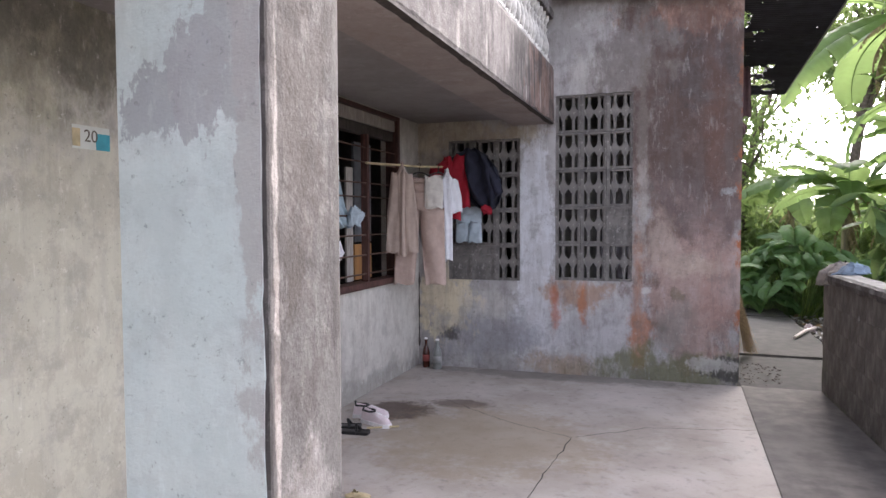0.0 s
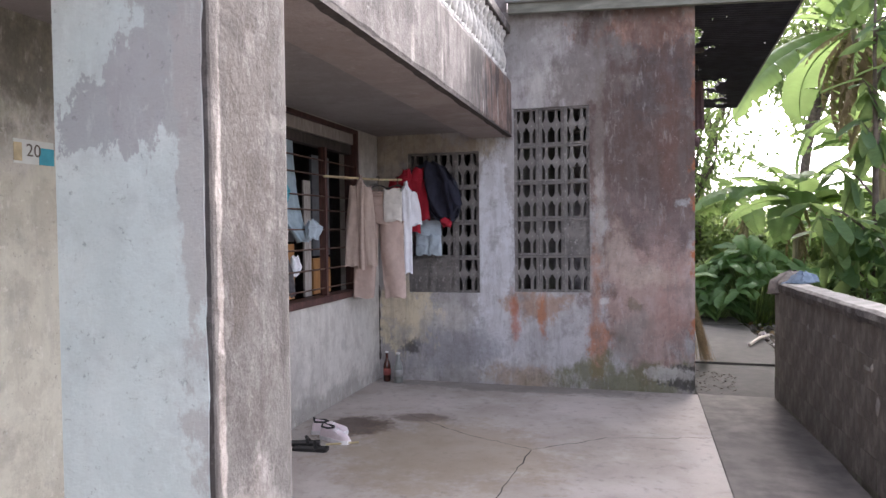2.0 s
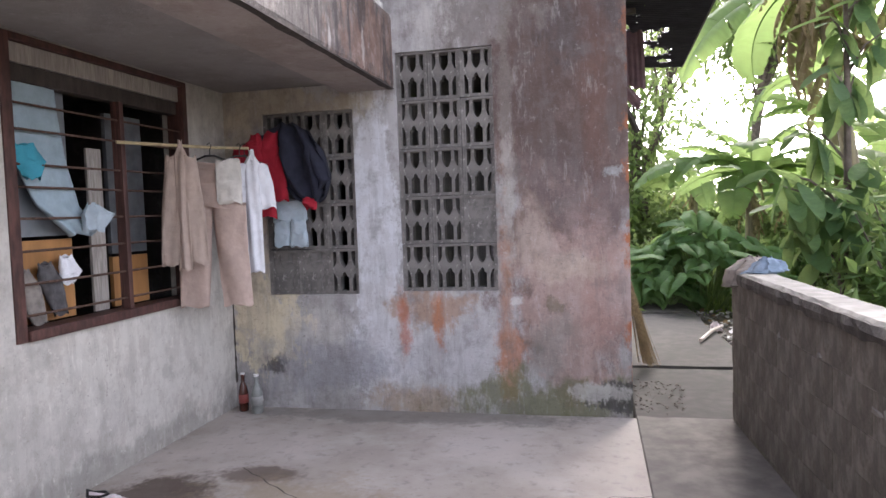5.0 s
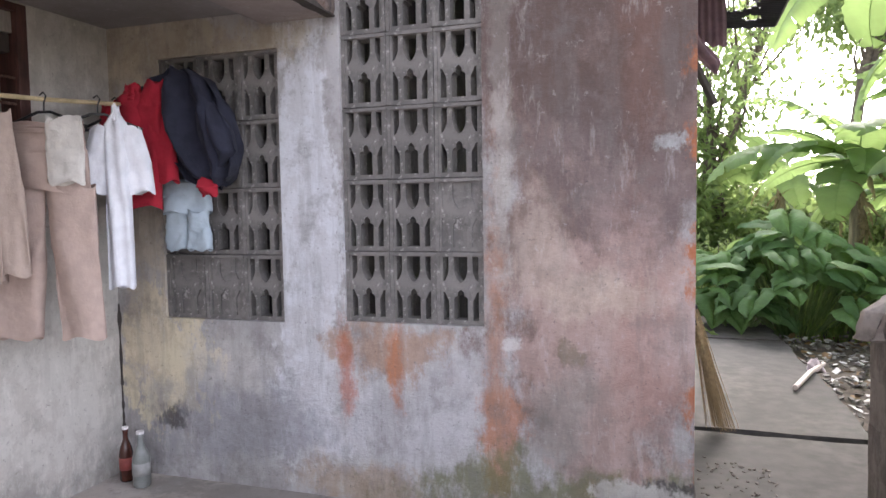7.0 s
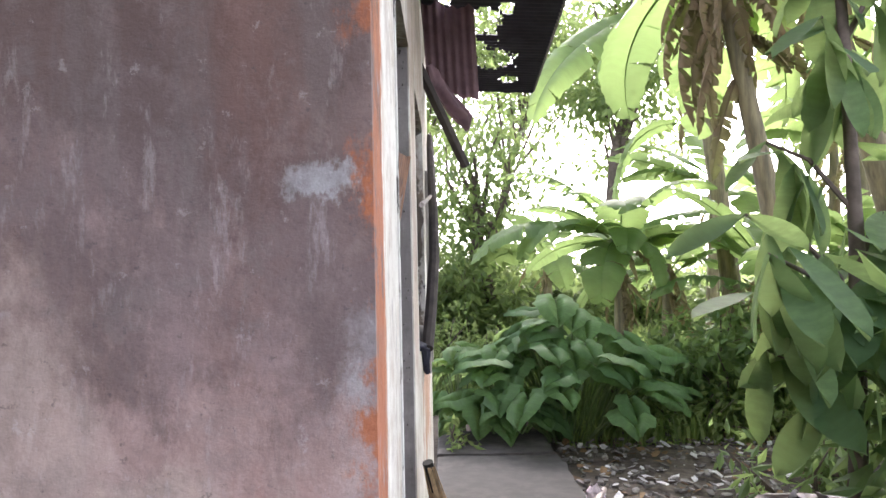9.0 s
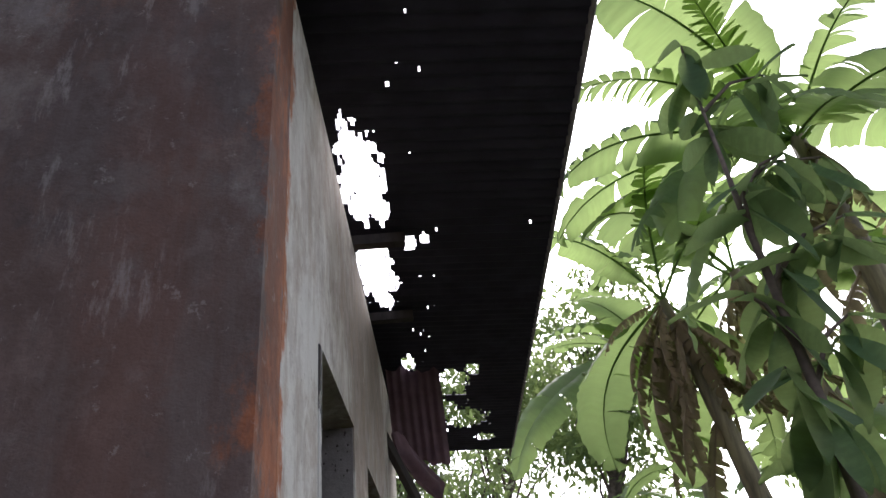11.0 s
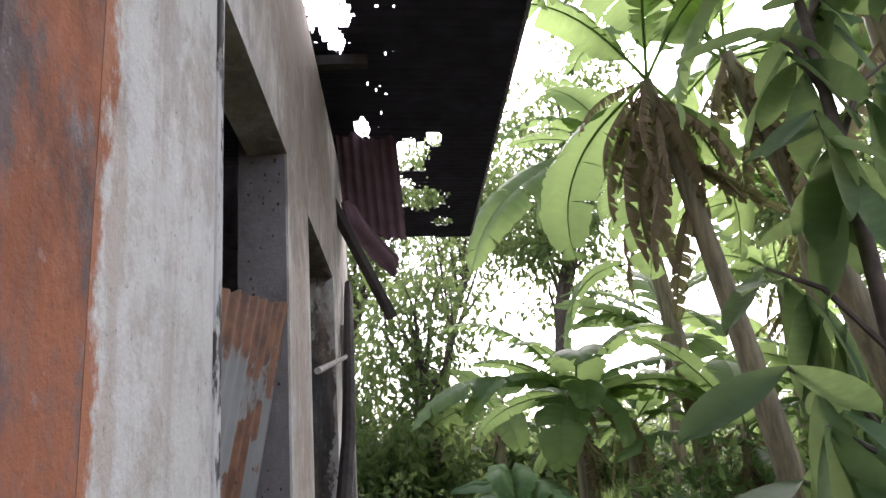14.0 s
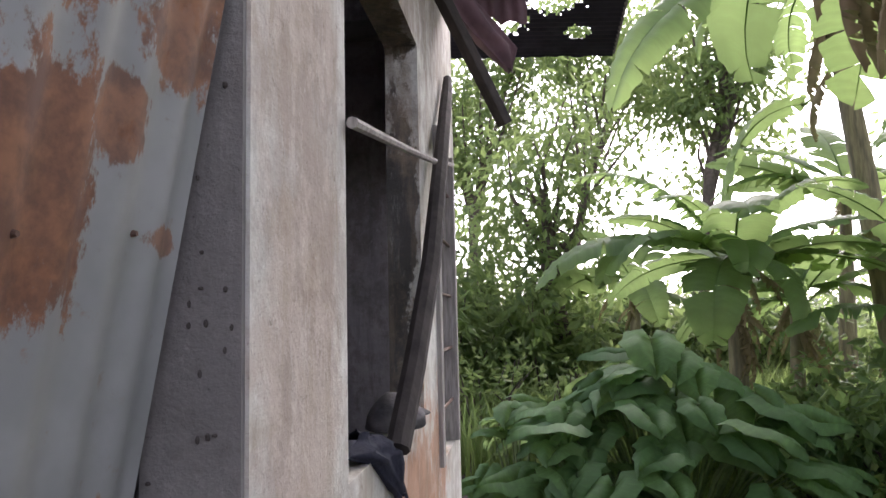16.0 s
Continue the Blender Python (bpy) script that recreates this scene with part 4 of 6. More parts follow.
def bush(x, y, radius, height, count, size, seed, label, narrow=0.4, material=None, group="bushes beyond the yard", name="bush"):
    r = random.Random(seed)
    ob = thing(name, label, name.replace("_", " "), group, at=(x, y, FZ - 0.15))
    spots = []
    bm = bmesh.new()
    for i in range(max(7, int(radius * 14))):
        az, q = r.uniform(0, math.tau), math.sqrt(r.random())
        tip = Vector((math.cos(az) * q * radius, math.sin(az) * q * radius, height * (1 - 0.45 * q * q) * r.uniform(0.55, 1.05)))
        foot = Vector((tip.x * 0.25, tip.y * 0.25, 0))
        mid = (foot + tip) / 2 + Vector((r.uniform(-0.1, 0.1), r.uniform(-0.1, 0.1), height * 0.1))
        tube(bm, [foot, mid, tip], [0.018, 0.012, 0.005], 5)
        for s in (0.25, 0.5, 0.75, 1.0):
            p = foot.lerp(mid, s * 2) if s < 0.5 else mid.lerp(tip, s * 2 - 1)
            spots.append((*p, radius * r.uniform(0.14, 0.34) + size * 0.4))
    part("stem", bm, m_bark, ob)
    v, f = leaf_cloud(spots, count, size, seed, narrow)
    from_arrays("crown", v, f, material or m_shrub, ob)
    return ob


SHRUB = "dense green shrub with long pointed leaves"
for i, (x, y, rad, h, n, s) in enumerate((
    (2.6, 6.4, 0.75, 1.25, 700, 0.17), (3.6, 5.4, 0.9, 1.3, 800, 0.17), (2.9, 7.9, 0.7, 1.45, 600, 0.2), (4.3, 7.4, 1.0, 1.6, 900, 0.18),
    (5.4, 6.2, 1.1, 1.7, 900, 0.18), (3.1, 8.3, 0.8, 2.2, 1100, 0.2), (3.9, 9.0, 0.9, 2.5, 1100, 0.2), (4.9, 8.2, 1.0, 2.3, 1100, 0.2), (3.6, 7.0, 0.9, 1.7, 1000, 0.19), (2.2, 7.6, 0.35, 1.0, 160, 0.2), (4.8, 9.6, 1.2, 1.9, 1000, 0.2), (6.6, 8.6, 1.4, 2.2, 1000, 0.22), (3.3, 10.6, 0.6, 0.8, 300, 0.16),
)):
    bush(x, y, rad, h, n, s, 200 + i, SHRUB, 0.36)
LOWB = "low bright green undergrowth with small leaves"
for i, (x, y, rad, h, n, s) in enumerate((
    (3.4, 13.3, 1.0, 0.55, 900, 0.11), (4.6, 13.0, 1.0, 0.6, 800, 0.11), (3.9, 14.2, 1.2, 0.8, 900, 0.12), (5.6, 16.0, 1.6, 1.6, 1200, 0.14),
    (1.2, 15.6, 0.9, 1.3, 900, 0.1), (0.3, 16.0, 1.1, 1.8, 900, 0.12), (6.8, 11.0, 1.3, 1.3, 900, 0.14), (0.75, 12.3, 0.22, 0.45, 90, 0.11),
)):
    bush(x, y, rad, h, n, s, 300 + i, LOWB, 0.5, m_grass)
VINE = "dense dark green climbing undergrowth"
for i, (x, y, rad, h, n, s) in enumerate(((3.1, 14.5, 0.7, 1.6, 1300, 0.15), (4.0, 13.6, 0.9, 1.5, 1500, 0.15), (5.1, 13.0, 1.1, 1.8, 1700, 0.16), (6.2, 13.9, 1.3, 2.1, 1700, 0.17), (4.6, 14.6, 1.0, 1.9, 1400, 0.16), (7.4, 12.6, 1.3, 2.0, 1500, 0.17))):
    bush(x, y, rad, h, n, s, 330 + i, VINE, 0.55, m_shrub)
FARB = "far thicket of mixed green foliage"
for i in range(22):
    a = radians(-14 + 62 * (i + 0.5) / 22 + rng.uniform(-1, 1))
    d = rng.uniform(15, 22)
    bush(0.7 + math.sin(a) * d, 6 + math.cos(a) * d, rng.uniform(1.7, 2.4), rng.uniform(1.7, 2.7), 2200, 0.26, 400 + i, FARB, 0.5, m_far)


for i, (x, y, rad, h) in enumerate(((-1.6, 19, 1.8, 3.6), (-0.2, 20, 1.5, 3.2), (1.2, 20.5, 1.3, 3.0), (3.2, 21.5, 1.7, 2.8), (-0.4, 17.5, 1.1, 3.0), (1.2, 18.2, 0.9, 2.6))):
    bush(x, y, rad, h, 2600, 0.22, 450 + i, FARB, 0.45, m_far)


def broadleaf(seed):
    """A long oval leaf with a drooping tip, one unit along x."""
    bm = bmesh.new()
    n = 8
    prev = None
    for i in range(n + 1):
        s = i / n
        w = 0.19 * math.sin(math.pi * s ** 1.25) ** 0.6 if 0 < s < 1 else 0.006
        z = -0.22 * s * s
        row = [bm.verts.new((s, -w, z + 0.02)), bm.verts.new((s, 0, z - 0.02)), bm.verts.new((s, w, z + 0.02 + 0.01 * math.sin(seed + i)))]
        if prev:
            for k in (0, 1):
                bm.faces.new((prev[k], prev[k + 1], row[k + 1], row[k]))
        prev = row
    return mesh_of(bm, m_oval)


OVALS = [broadleaf(i) for i in range(3)]


def broadleaf_tree(x, y, height, clusters, size, seed):
    r = random.Random(seed)
    ob = thing("broadleaf_tree", "slender tree with large drooping oval leaves", "tree", at=(x, y, FZ - 0.15))
    base = Vector((x, y, FZ - 0.15))
    line = [Vector((0.06 * math.sin(s * 5) + 0.25 * s, 0.05 * math.cos(s * 4) + 0.3 * s, height * s)) for s in (0, 0.2, 0.4, 0.6, 0.8, 1)]
    part("trunk", tubed(line, [0.045, 0.04, 0.034, 0.026, 0.018, 0.008], 9), m_bark, ob, smooth=True)
    for c in clusters:
        tip = Vector(c) - base
        s = min(1, max(0.1, (tip.z - 0.35) / height))
        k = min(4, int(s * 5))
        start = line[k].lerp(line[k + 1], s * 5 - k)
        part("branch", tubed([start, start.lerp(tip, 0.5) + Vector((0, 0, 0.08)), tip], [0.014, 0.011, 0.006], 6), m_bark, ob)
        for i in range(9):
            leaf = new("leaf", r.choice(OVALS))
            leaf.parent = ob
            w = size * r.uniform(0.7, 1.15)
            leaf.matrix_local = Matrix.LocRotScale(tip.lerp(start, 0.16 * (i % 5)), Euler((r.uniform(-0.9, 0.9), r.uniform(0.0, 1.35), i * 0.72 + r.uniform(-0.6, 0.6))), (w, w, w))
    return ob


broadleaf_tree(2.4, 8.55, 4.7, (
    (1.74, 7.95, 1.74), (1.84, 8.0, 1.6), (1.95, 8.35, 1.45), (2.2, 8.3, 1.6), (2.45, 8.45, 1.5), (2.05, 8.5, 1.2), (2.5, 8.5, 1.25), (2.7, 8.7, 1.8), (2.2, 8.75, 2.15), (2.35, 8.5, 2.65), (2.65, 8.8, 2.6), (2.85, 8.7, 2.95),
    (2.45, 8.8, 3.15), (2.8, 8.9, 3.4), (3.05, 8.7, 3.5), (2.6, 8.7, 3.75), (2.95, 8.8, 4.0), (3.3, 9.0, 4.1), (2.7, 9.0, 4.4), (3.1, 8.9, 4.7), (2.6, 8.8, 4.9)), 0.4, 2)


def tree(x, y, height, lean, spread, count, size, seed, label, bare=0.45):
    r = random.Random(seed)
    ob = thing("tree", label, "tree", "trees behind the thicket", at=(x, y, FZ - 0.15))
    top = Vector((lean[0], lean[1], height * 0.62))
    bm = tubed([(0, 0, 0), top * 0.35 + Vector((0.1, 0, 0)), top * 0.7 - Vector((0.15, 0, 0)), top], [0.2, 0.15, 0.11, 0.08], 10)
    part("trunk", bm, m_bark, ob, smooth=True)
    spots = []
    for i in range(16):
        az = i * 2.4 + r.uniform(-0.4, 0.4)
        start = top * r.uniform(bare / 0.62 * 0.8, 1.0)
        end = top + Vector((math.cos(az) * spread * r.uniform(0.5, 1), math.sin(az) * spread * r.uniform(0.5, 1), r.uniform(-0.12, 0.4) * height))
        mid = start.lerp(end, 0.5) + Vector((r.uniform(-0.4, 0.4), r.uniform(-0.4, 0.4), r.uniform(0, 0.5)))
        part("limb", tubed([start, mid, end], [0.05, 0.03, 0.012], 6), m_bark, ob)
        for k in range(9):
            p = mid.lerp(end, r.random()) + Vector([r.gauss(0, 0.5) for _ in range(3)])
            spots.append((*p, r.uniform(0.35, 0.8)))
    v, f = leaf_cloud(spots, count, size, seed, 0.45)
    from_arrays("crown", v, f, m_far, ob)
    return ob


TREE = "tall spreading tree with small dark leaves and gaps"
tree(1.2, 27.0, 12.5, (2.4, 0), 2.4, 8000, 0.23, 1, TREE)
tree(-0.6, 24.0, 9.0, (0.6, 0), 1.8, 5000, 0.22, 3, TREE)
tree(4.0, 22.5, 11.2, (1.5, 0), 1.5, 6000, 0.24, 7, TREE)
tree(1.6, 18.8, 5.4, (-0.3, 0), 0.8, 2200, 0.2, 8, TREE)
tree(-3.5, 26.0, 9.0, (0.5, 0), 2.6, 6000, 0.26, 6, TREE)
tree(15.0, 27.0, 12.0, (-0.5, 0), 3.2, 8000, 0.3, 4, TREE)
tree(18.5, 16.0, 9.0, (-0.5, 0), 3.4, 7000, 0.3, 5, TREE)


def grass(name, label, zone, count, blade, seed):
    r = np.random.default_rng(seed)
    x0, x1, y0, y1 = zone
    base = np.stack([r.uniform(x0, x1, count), r.uniform(y0, y1, count), np.full(count, FZ - 0.16)], 1)
    h = blade * r.uniform(0.4, 1.2, count)[:, None]
    az = r.uniform(0, math.tau, count)
    side = np.stack([np.cos(az), np.sin(az), 0 * az], 1)
    bend = np.stack([-np.sin(az), np.cos(az), 0 * az], 1) * r.uniform(0.1, 0.7, count)[:, None]
    up = np.array([0, 0, 1.0])
    w = 0.011 + 0.012 * r.random(count)[:, None]
    P = np.stack([base - side * w, base + side * w, base + (up * 0.6 + bend * 0.3) * h + side * w * 0.7, base + (up * 0.6 + bend * 0.3) * h - side * w * 0.7, base + (up + bend) * h], 1)
    b = np.arange(count)[:, None] * 5
    ob = from_arrays(name, P.reshape(-1, 3).tolist(), (b + [0, 1, 2, 3]).tolist() + (b + [3, 2, 4]).tolist(), m_grass)
    return tagged(ob, label, "grass", kind="stuff")


grass("grass", "tall yellow-green grass among the plants", (-1, 9, 14.5, 22), 12000, 0.8, 1)
grass("grass", "short weeds along the wall and path", (1.9, 6, 12.6, 15), 3500, 0.3, 2)
grass("grass", "rough grass beyond the block wall", (1.9, 9, 1, 9), 5000, 0.45, 3)

# ---- lattice screens ----
def block_mesh(filled=False):
    """One cast vent block, 0.25 x 0.366, with pointed slots above and trefoil slots below; faces -y."""
    W, H, D = 0.2475, 0.3625, 0.09

    def mirror(pts):
        return [(-x, z) for x, z in pts][::-1]

    mid_top = [(-0.036, 0.158), (0.036, 0.158), (0.036, 0.085), (0.026, 0.055), (0.012, 0.035), (0.0, 0.028), (-0.012, 0.035), (-0.026, 0.055), (-0.036, 0.085)]
    side_top = [(0.062, 0.158), (0.092, 0.158), (0.092, 0.035), (0.078, 0.045), (0.062, 0.085)]
    mid_low = [(-0.036, -0.158), (-0.036, -0.05), (-0.026, -0.038), (-0.018, -0.04), (-0.016, -0.018), (0.0, -0.004), (0.016, -0.018), (0.018, -0.04), (0.026, -0.038), (0.036, -0.05), (0.036, -0.158)]
    side_low = [(0.062, -0.158), (0.062, -0.06), (0.074, -0.04), (0.082, -0.02), (0.092, -0.015), (0.092, -0.158)]
    loops = [[(-W / 2, -H / 2), (W / 2, -H / 2), (W / 2, H / 2), (-W / 2, H / 2)], mid_top, side_top, mirror(side_top), mid_low, side_low, mirror(side_low)]
    bm = bmesh.new()
    edges = []
    for lp in loops:
        vs = [bm.verts.new((x, 0, z)) for x, z in lp]
        edges += [bm.edges.new((vs[i], vs[(i + 1) % len(vs)])) for i in range(len(vs))]
    bmesh.ops.triangle_fill(bm, use_beauty=True, use_dissolve=False, edges=edges)
    inside = []
    for f in bm.faces:
        c = f.calc_center_median()
        for lp in loops[1:]:
            hit = False
            for (x1, z1), (x2, z2) in zip(lp, lp[1:] + lp[:1]):
                if (z1 > c.z) != (z2 > c.z) and c.x < (x2 - x1) * (c.z - z1) / (z2 - z1) + x1:
                    hit = not hit
            if hit:
                inside.append(f)
                break
    bmesh.ops.delete(bm, geom=inside, context="FACES")
    r = bmesh.ops.extrude_face_region(bm, geom=list(bm.faces))
    bmesh.ops.translate(bm, vec=(0, D, 0), verts=[e for e in r["geom"] if isinstance(e, bmesh.types.BMVert)])
    if filled:
        box(bm, -0.11, 0.11, 0.012, 0.03, -0.165, 0.165)
    box(bm, -W / 2 + 0.001, W / 2 - 0.001, -0.012, 0.002, H / 2 - 0.019, H / 2 - 0.002)
    box(bm, -W / 2, -W / 2 + 0.018, -0.008, 0.002, -H / 2 + 0.002, H / 2 - 0.02)
    box(bm, W / 2 - 0.018, W / 2, -0.008, 0.002, -H / 2 + 0.002, H / 2 - 0.02)
    bmesh.ops.recalc_face_normals(bm, faces=bm.faces)
    me = bpy.data.meshes.new("vent_block")
    bm.to_mesh(me)
    bm.free()
    return me


def lattice_material():
    n = Nodes("grey_cast_concrete", 0.92)
    c = n.mix(n.per_object(), (0.155, 0.143, 0.135), (0.215, 0.2, 0.188))
    c = n.mix(n.ramp(n.noise(9, 6, 0.7), 0.42, 0.62, 0, 0.7), c, (0.10, 0.095, 0.09))
    c = n.mix(n.ramp(n.noise(30, 5, 0.7), 0.56, 0.68, 0, 0.7), c, (0.42, 0.40, 0.38))
    n.bump(n.noise(50, 6, 0.7), 0.6, 0.008)
    return n.done(c)


m_lat = lattice_material()
OPEN_BLOCK, SHUT_BLOCK = block_mesh(), block_mesh(True)
for me in (OPEN_BLOCK, SHUT_BLOCK):
    me.materials.append(m_lat)
for k, (hole, cols, rows_n) in enumerate(((LAT_L, 3, 4), (LAT_R, 3, 5))):
    screen = structure(thing(f"window_{k + 1}", "grey cast concrete vent block screen in the wall", "window"), "", "")
    w, h = (hole[1] - hole[0]) / cols, (hole[3] - hole[2]) / rows_n
    for i in range(cols):
        for j in range(rows_n):
            ob = new("vent_block", SHUT_BLOCK if (k == 1 and i == 2 and j == 1) or (k == 0 and j in (0, 2) and i < 2) else OPEN_BLOCK)
            ob.parent = screen
            ob.location = (hole[0] + w * (i + 0.5), YN + 0.028 + 0.004 * rng.uniform(-1, 1), hole[2] + h * (j + 0.5))
            ob.scale = (w / 0.25, 1, h / 0.366)
            ob.rotation_euler = (rng.uniform(-0.01, 0.01), rng.uniform(-0.006, 0.006), rng.uniform(-0.01, 0.01))

# ---- window with iron bars ----
window = structure(thing("window_3", "dark red wooden window with rusty iron bars", "window"), "", "")
y0, y1, z0, z1 = WIN
X0, X1 = XW - 0.12, XW + 0.012
part("frame_side", boxed(X0, X1, y0, y0 + 0.07, z0, z1, bevel=0.006), m_wood_dark, window)
part("frame_side", boxed(X0, X1, y1 - 0.06, y1, z0, z1, bevel=0.006), m_wood_dark, window)
part("frame_top", boxed(X0, X1, y0 + 0.07, y1 - 0.06, z1 - 0.04, z1, bevel=0.006), m_wood_dark, window)
part("head_board", boxed(XW - 0.05, XW - 0.02, y0 + 0.07, y1 - 0.06, 2.35, z1 - 0.042, bevel=0.004), m_wood_grey, window, "greyed board over the window")
# blackened bar gives the shadow band under the head board
part("transom", boxed(X0, XW - 0.04, y0 + 0.07, y1 - 0.06, 2.255, 2.348, bevel=0.005), m_wood_old, window, "dark transom standing for a shadow band")
part("sill", boxed(X0, X1 + 0.02, y0 + 0.07, y1 - 0.06, z0, z0 + 0.06, bevel=0.01), m_wood_dark, window)
part("mullion", boxed(X0 + 0.06, X1 - 0.005, 5.61, 5.65, z0 + 0.06, 2.253, bevel=0.005), m_wood_dark, window)
for z in (1.0, 1.17, 1.35, 1.52, 1.69, 1.815, 2.0, 2.133):
    part("iron_bar", tubed([(XW - 0.02, y0 + 0.05, z + 0.004 * rng.uniform(-1, 1)), (XW - 0.015, 5.5, z), (XW - 0.02, y1 - 0.04, z + 0.006 * rng.uniform(-1, 1))], 0.0075, 6), m_iron, window)
m_glass_grey = plain("dusty_grey_panel", (0.20, 0.22, 0.24), 0.5, vary=0.2, scale=5)
part("shutter_panel", boxed(XW - 0.19, XW - 0.16, 4.8, 5.33, 1.42, 2.28, bevel=0.004), m_glass_grey, window, "dusty grey panel")
part("shutter_panel", boxed(XW - 0.19, XW - 0.16, 4.8, 5.33, 0.93, 1.40, bevel=0.004), m_ply, window, "orange plywood panel")
part("shutter_panel", boxed(XW - 0.19, XW - 0.16, 5.68, 6.04, 1.28, 2.2, bevel=0.004), plain("dark_slate_panel", (0.11, 0.12, 0.13), 0.5), window, "dark slate panel")
part("shutter_panel", boxed(XW - 0.19, XW - 0.16, 5.68, 6.04, 0.93, 1.26, bevel=0.004), m_ply, window, "orange plywood panel")
part("loose_board", boxed(XW - 0.15, XW - 0.13, 5.46, 5.59, 0.93, 1.955, bevel=0.004), m_wood_grey, window, "bare pale board")

# ---- door ----
door = structure(thing("door_1", "dark wooden door in a worn frame", "door"), "", "")
part("jamb", boxed(XW - 0.15, XW + 0.015, DOOR[1] - 0.07, DOOR[1], FZ, DOOR[3], bevel=0.006), m_wood_old, door)
part("jamb", boxed(XW - 0.15, XW + 0.015, DOOR[0], DOOR[0] + 0.07, FZ, DOOR[3], bevel=0.006), m_wood_old, door)
part("lintel", boxed(XW - 0.15, XW + 0.015, DOOR[0] + 0.07, DOOR[1] - 0.07, DOOR[3] - 0.07, DOOR[3], bevel=0.006), m_wood_old, door)
door_leaf = part("door_leaf", boxed(XW - 0.13, XW - 0.09, DOOR[0] + 0.072, DOOR[1] - 0.072, FZ + 0.01, DOOR[3] - 0.072, bevel=0.004), m_wood_dark, door)
part("door_handle", tubed([(XW - 0.09, 3.1, 0.95), (XW - 0.05, 3.1, 0.95), (XW - 0.05, 3.2, 0.95)], 0.009, 8), m_iron, door_leaf, "dull iron handle")

# ---- cloth ----
def fabric(name, colour, vary=0.12):
    n = Nodes(name, 0.95)
    weave = n.noise(180, 3, 0.6)
    c = n.mix(n.ramp(n.noise(14, 5), 0.35, 0.65), tuple(v * (1 - vary) for v in colour), colour)
    n.bump(n.math("ADD", weave, n.math("MULTIPLY", n.noise(18, 4), 4)), 0.35, 0.006)
    return n.done(c)


f_khaki, f_tan = fabric("tan_khaki_cotton", (0.43, 0.34, 0.29)), fabric("pinkish_khaki_cotton", (0.47, 0.36, 0.31))
f_white, f_red, f_black = fabric("white_cotton", (0.78, 0.79, 0.83)), fabric("red_cotton", (0.36, 0.014, 0.03)), fabric("navy_black_fleece", (0.02, 0.022, 0.04), 0.3)
f_blue, f_jean, f_beige = fabric("pale_blue_cotton", (0.42, 0.50, 0.56)), fabric("faded_denim", (0.22, 0.29, 0.38), 0.3), fabric("dirty_beige_cloth", (0.27, 0.24, 0.215), 0.35)
f_poly = fabric("pale_blue_polythene", (0.34, 0.44, 0.50))
f_cream = fabric("off_white_cotton", (0.66, 0.63, 0.58))
f_teal = fabric("teal_plastic", (0.05, 0.32, 0.42))
f_grey = fabric("dark_grey_rag", (0.11, 0.105, 0.11), 0.4)


def hang(bm, path, halves, thick, across, ripples=5, amp=0.18, seed=0, nu=28):
    """A hollow hanging piece of cloth: flattened rings round the points of path, wide along across, with folds."""
    n = len(path)
    steps = 14
    a = Vector(across).normalized()
    b = a.cross(Vector((0, 0, 1))).normalized()
    prev = None
    for s in range(steps + 1):
        t = s / steps * (n - 1)
        i = min(n - 2, int(t))
        f = t - i
        f = f * f * (3 - 2 * f)
        p = Vector(path[i]).lerp(Vector(path[i + 1]), f)
        w = halves[i] * (1 - f) + halves[i + 1] * f
        h = thick[i] * (1 - f) + thick[i + 1] * f
        ring = []
        for k in range(nu):
            an = k / nu * math.tau
            fold = amp * math.sin(ripples * an + seed + 1.5 * math.sin(s * 0.35 + seed)) * (0.4 + 0.6 * s / steps)
            x = w * math.cos(an)
            y = h * (math.sin(an) + fold * 1.6) + 0.012 * noise.noise(Vector((an * 2, s * 0.6, seed)))
            ring.append(bm.verts.new(p + a * x * (1 + 0.04 * noise.noise(Vector((s * 0.7, seed, an))))
                                     + b * y + Vector((0, 0, 0.012 * math.sin(3 * an + seed) if s in (0, steps) else 0))))
        if prev:
            for k in range(nu):
                bm.faces.new((prev[k], prev[(k + 1) % nu], ring[(k + 1) % nu], ring[k]))
        prev = ring
    return bm


def hanger(p, across):
    p, a = Vector(p), Vector(across).normalized()
    ob = thing("clothes_hanger", "black plastic clothes hanger on a bamboo rod", "clothes hanger", "hangers on the rod")
    bm = tubed([p - a * 0.2 - Vector((0, 0, 0.14)), p - a * 0.03 - Vector((0, 0, 0.07)), p + a * 0.03 - Vector((0, 0, 0.07)), p + a * 0.2 - Vector((0, 0, 0.14))], 0.007, 6)
    tube(bm, [p - a * 0.2 - Vector((0, 0, 0.145)), p + a * 0.2 - Vector((0, 0, 0.145))], 0.005, 6)
    part("body", bm, m_black, ob)
    part("hook", tubed([p - Vector((0, 0, 0.07)), p - Vector((0, 0, 0.03)), p + a * 0.012 + Vector((0, 0, 0.005)), p + Vector((0, 0, 0.022)), p - a * 0.018 + Vector((0, 0, 0.008))], 0.004, 6), m_black, ob)
    return ob


m_black = plain("black_plastic", (0.012, 0.012, 0.012), 0.4)
rod = part("bamboo_rod", tubed([(-2.63, 5.55, 1.99), (-2.37, 6.2, 1.995), (-2.16, 6.895, 2.03)], 0.011, 8), m_bamboo)
tagged(rod, "thin dry bamboo rod holding washing by the window", "clothes rod")
AX = (1, 0.35, 0)


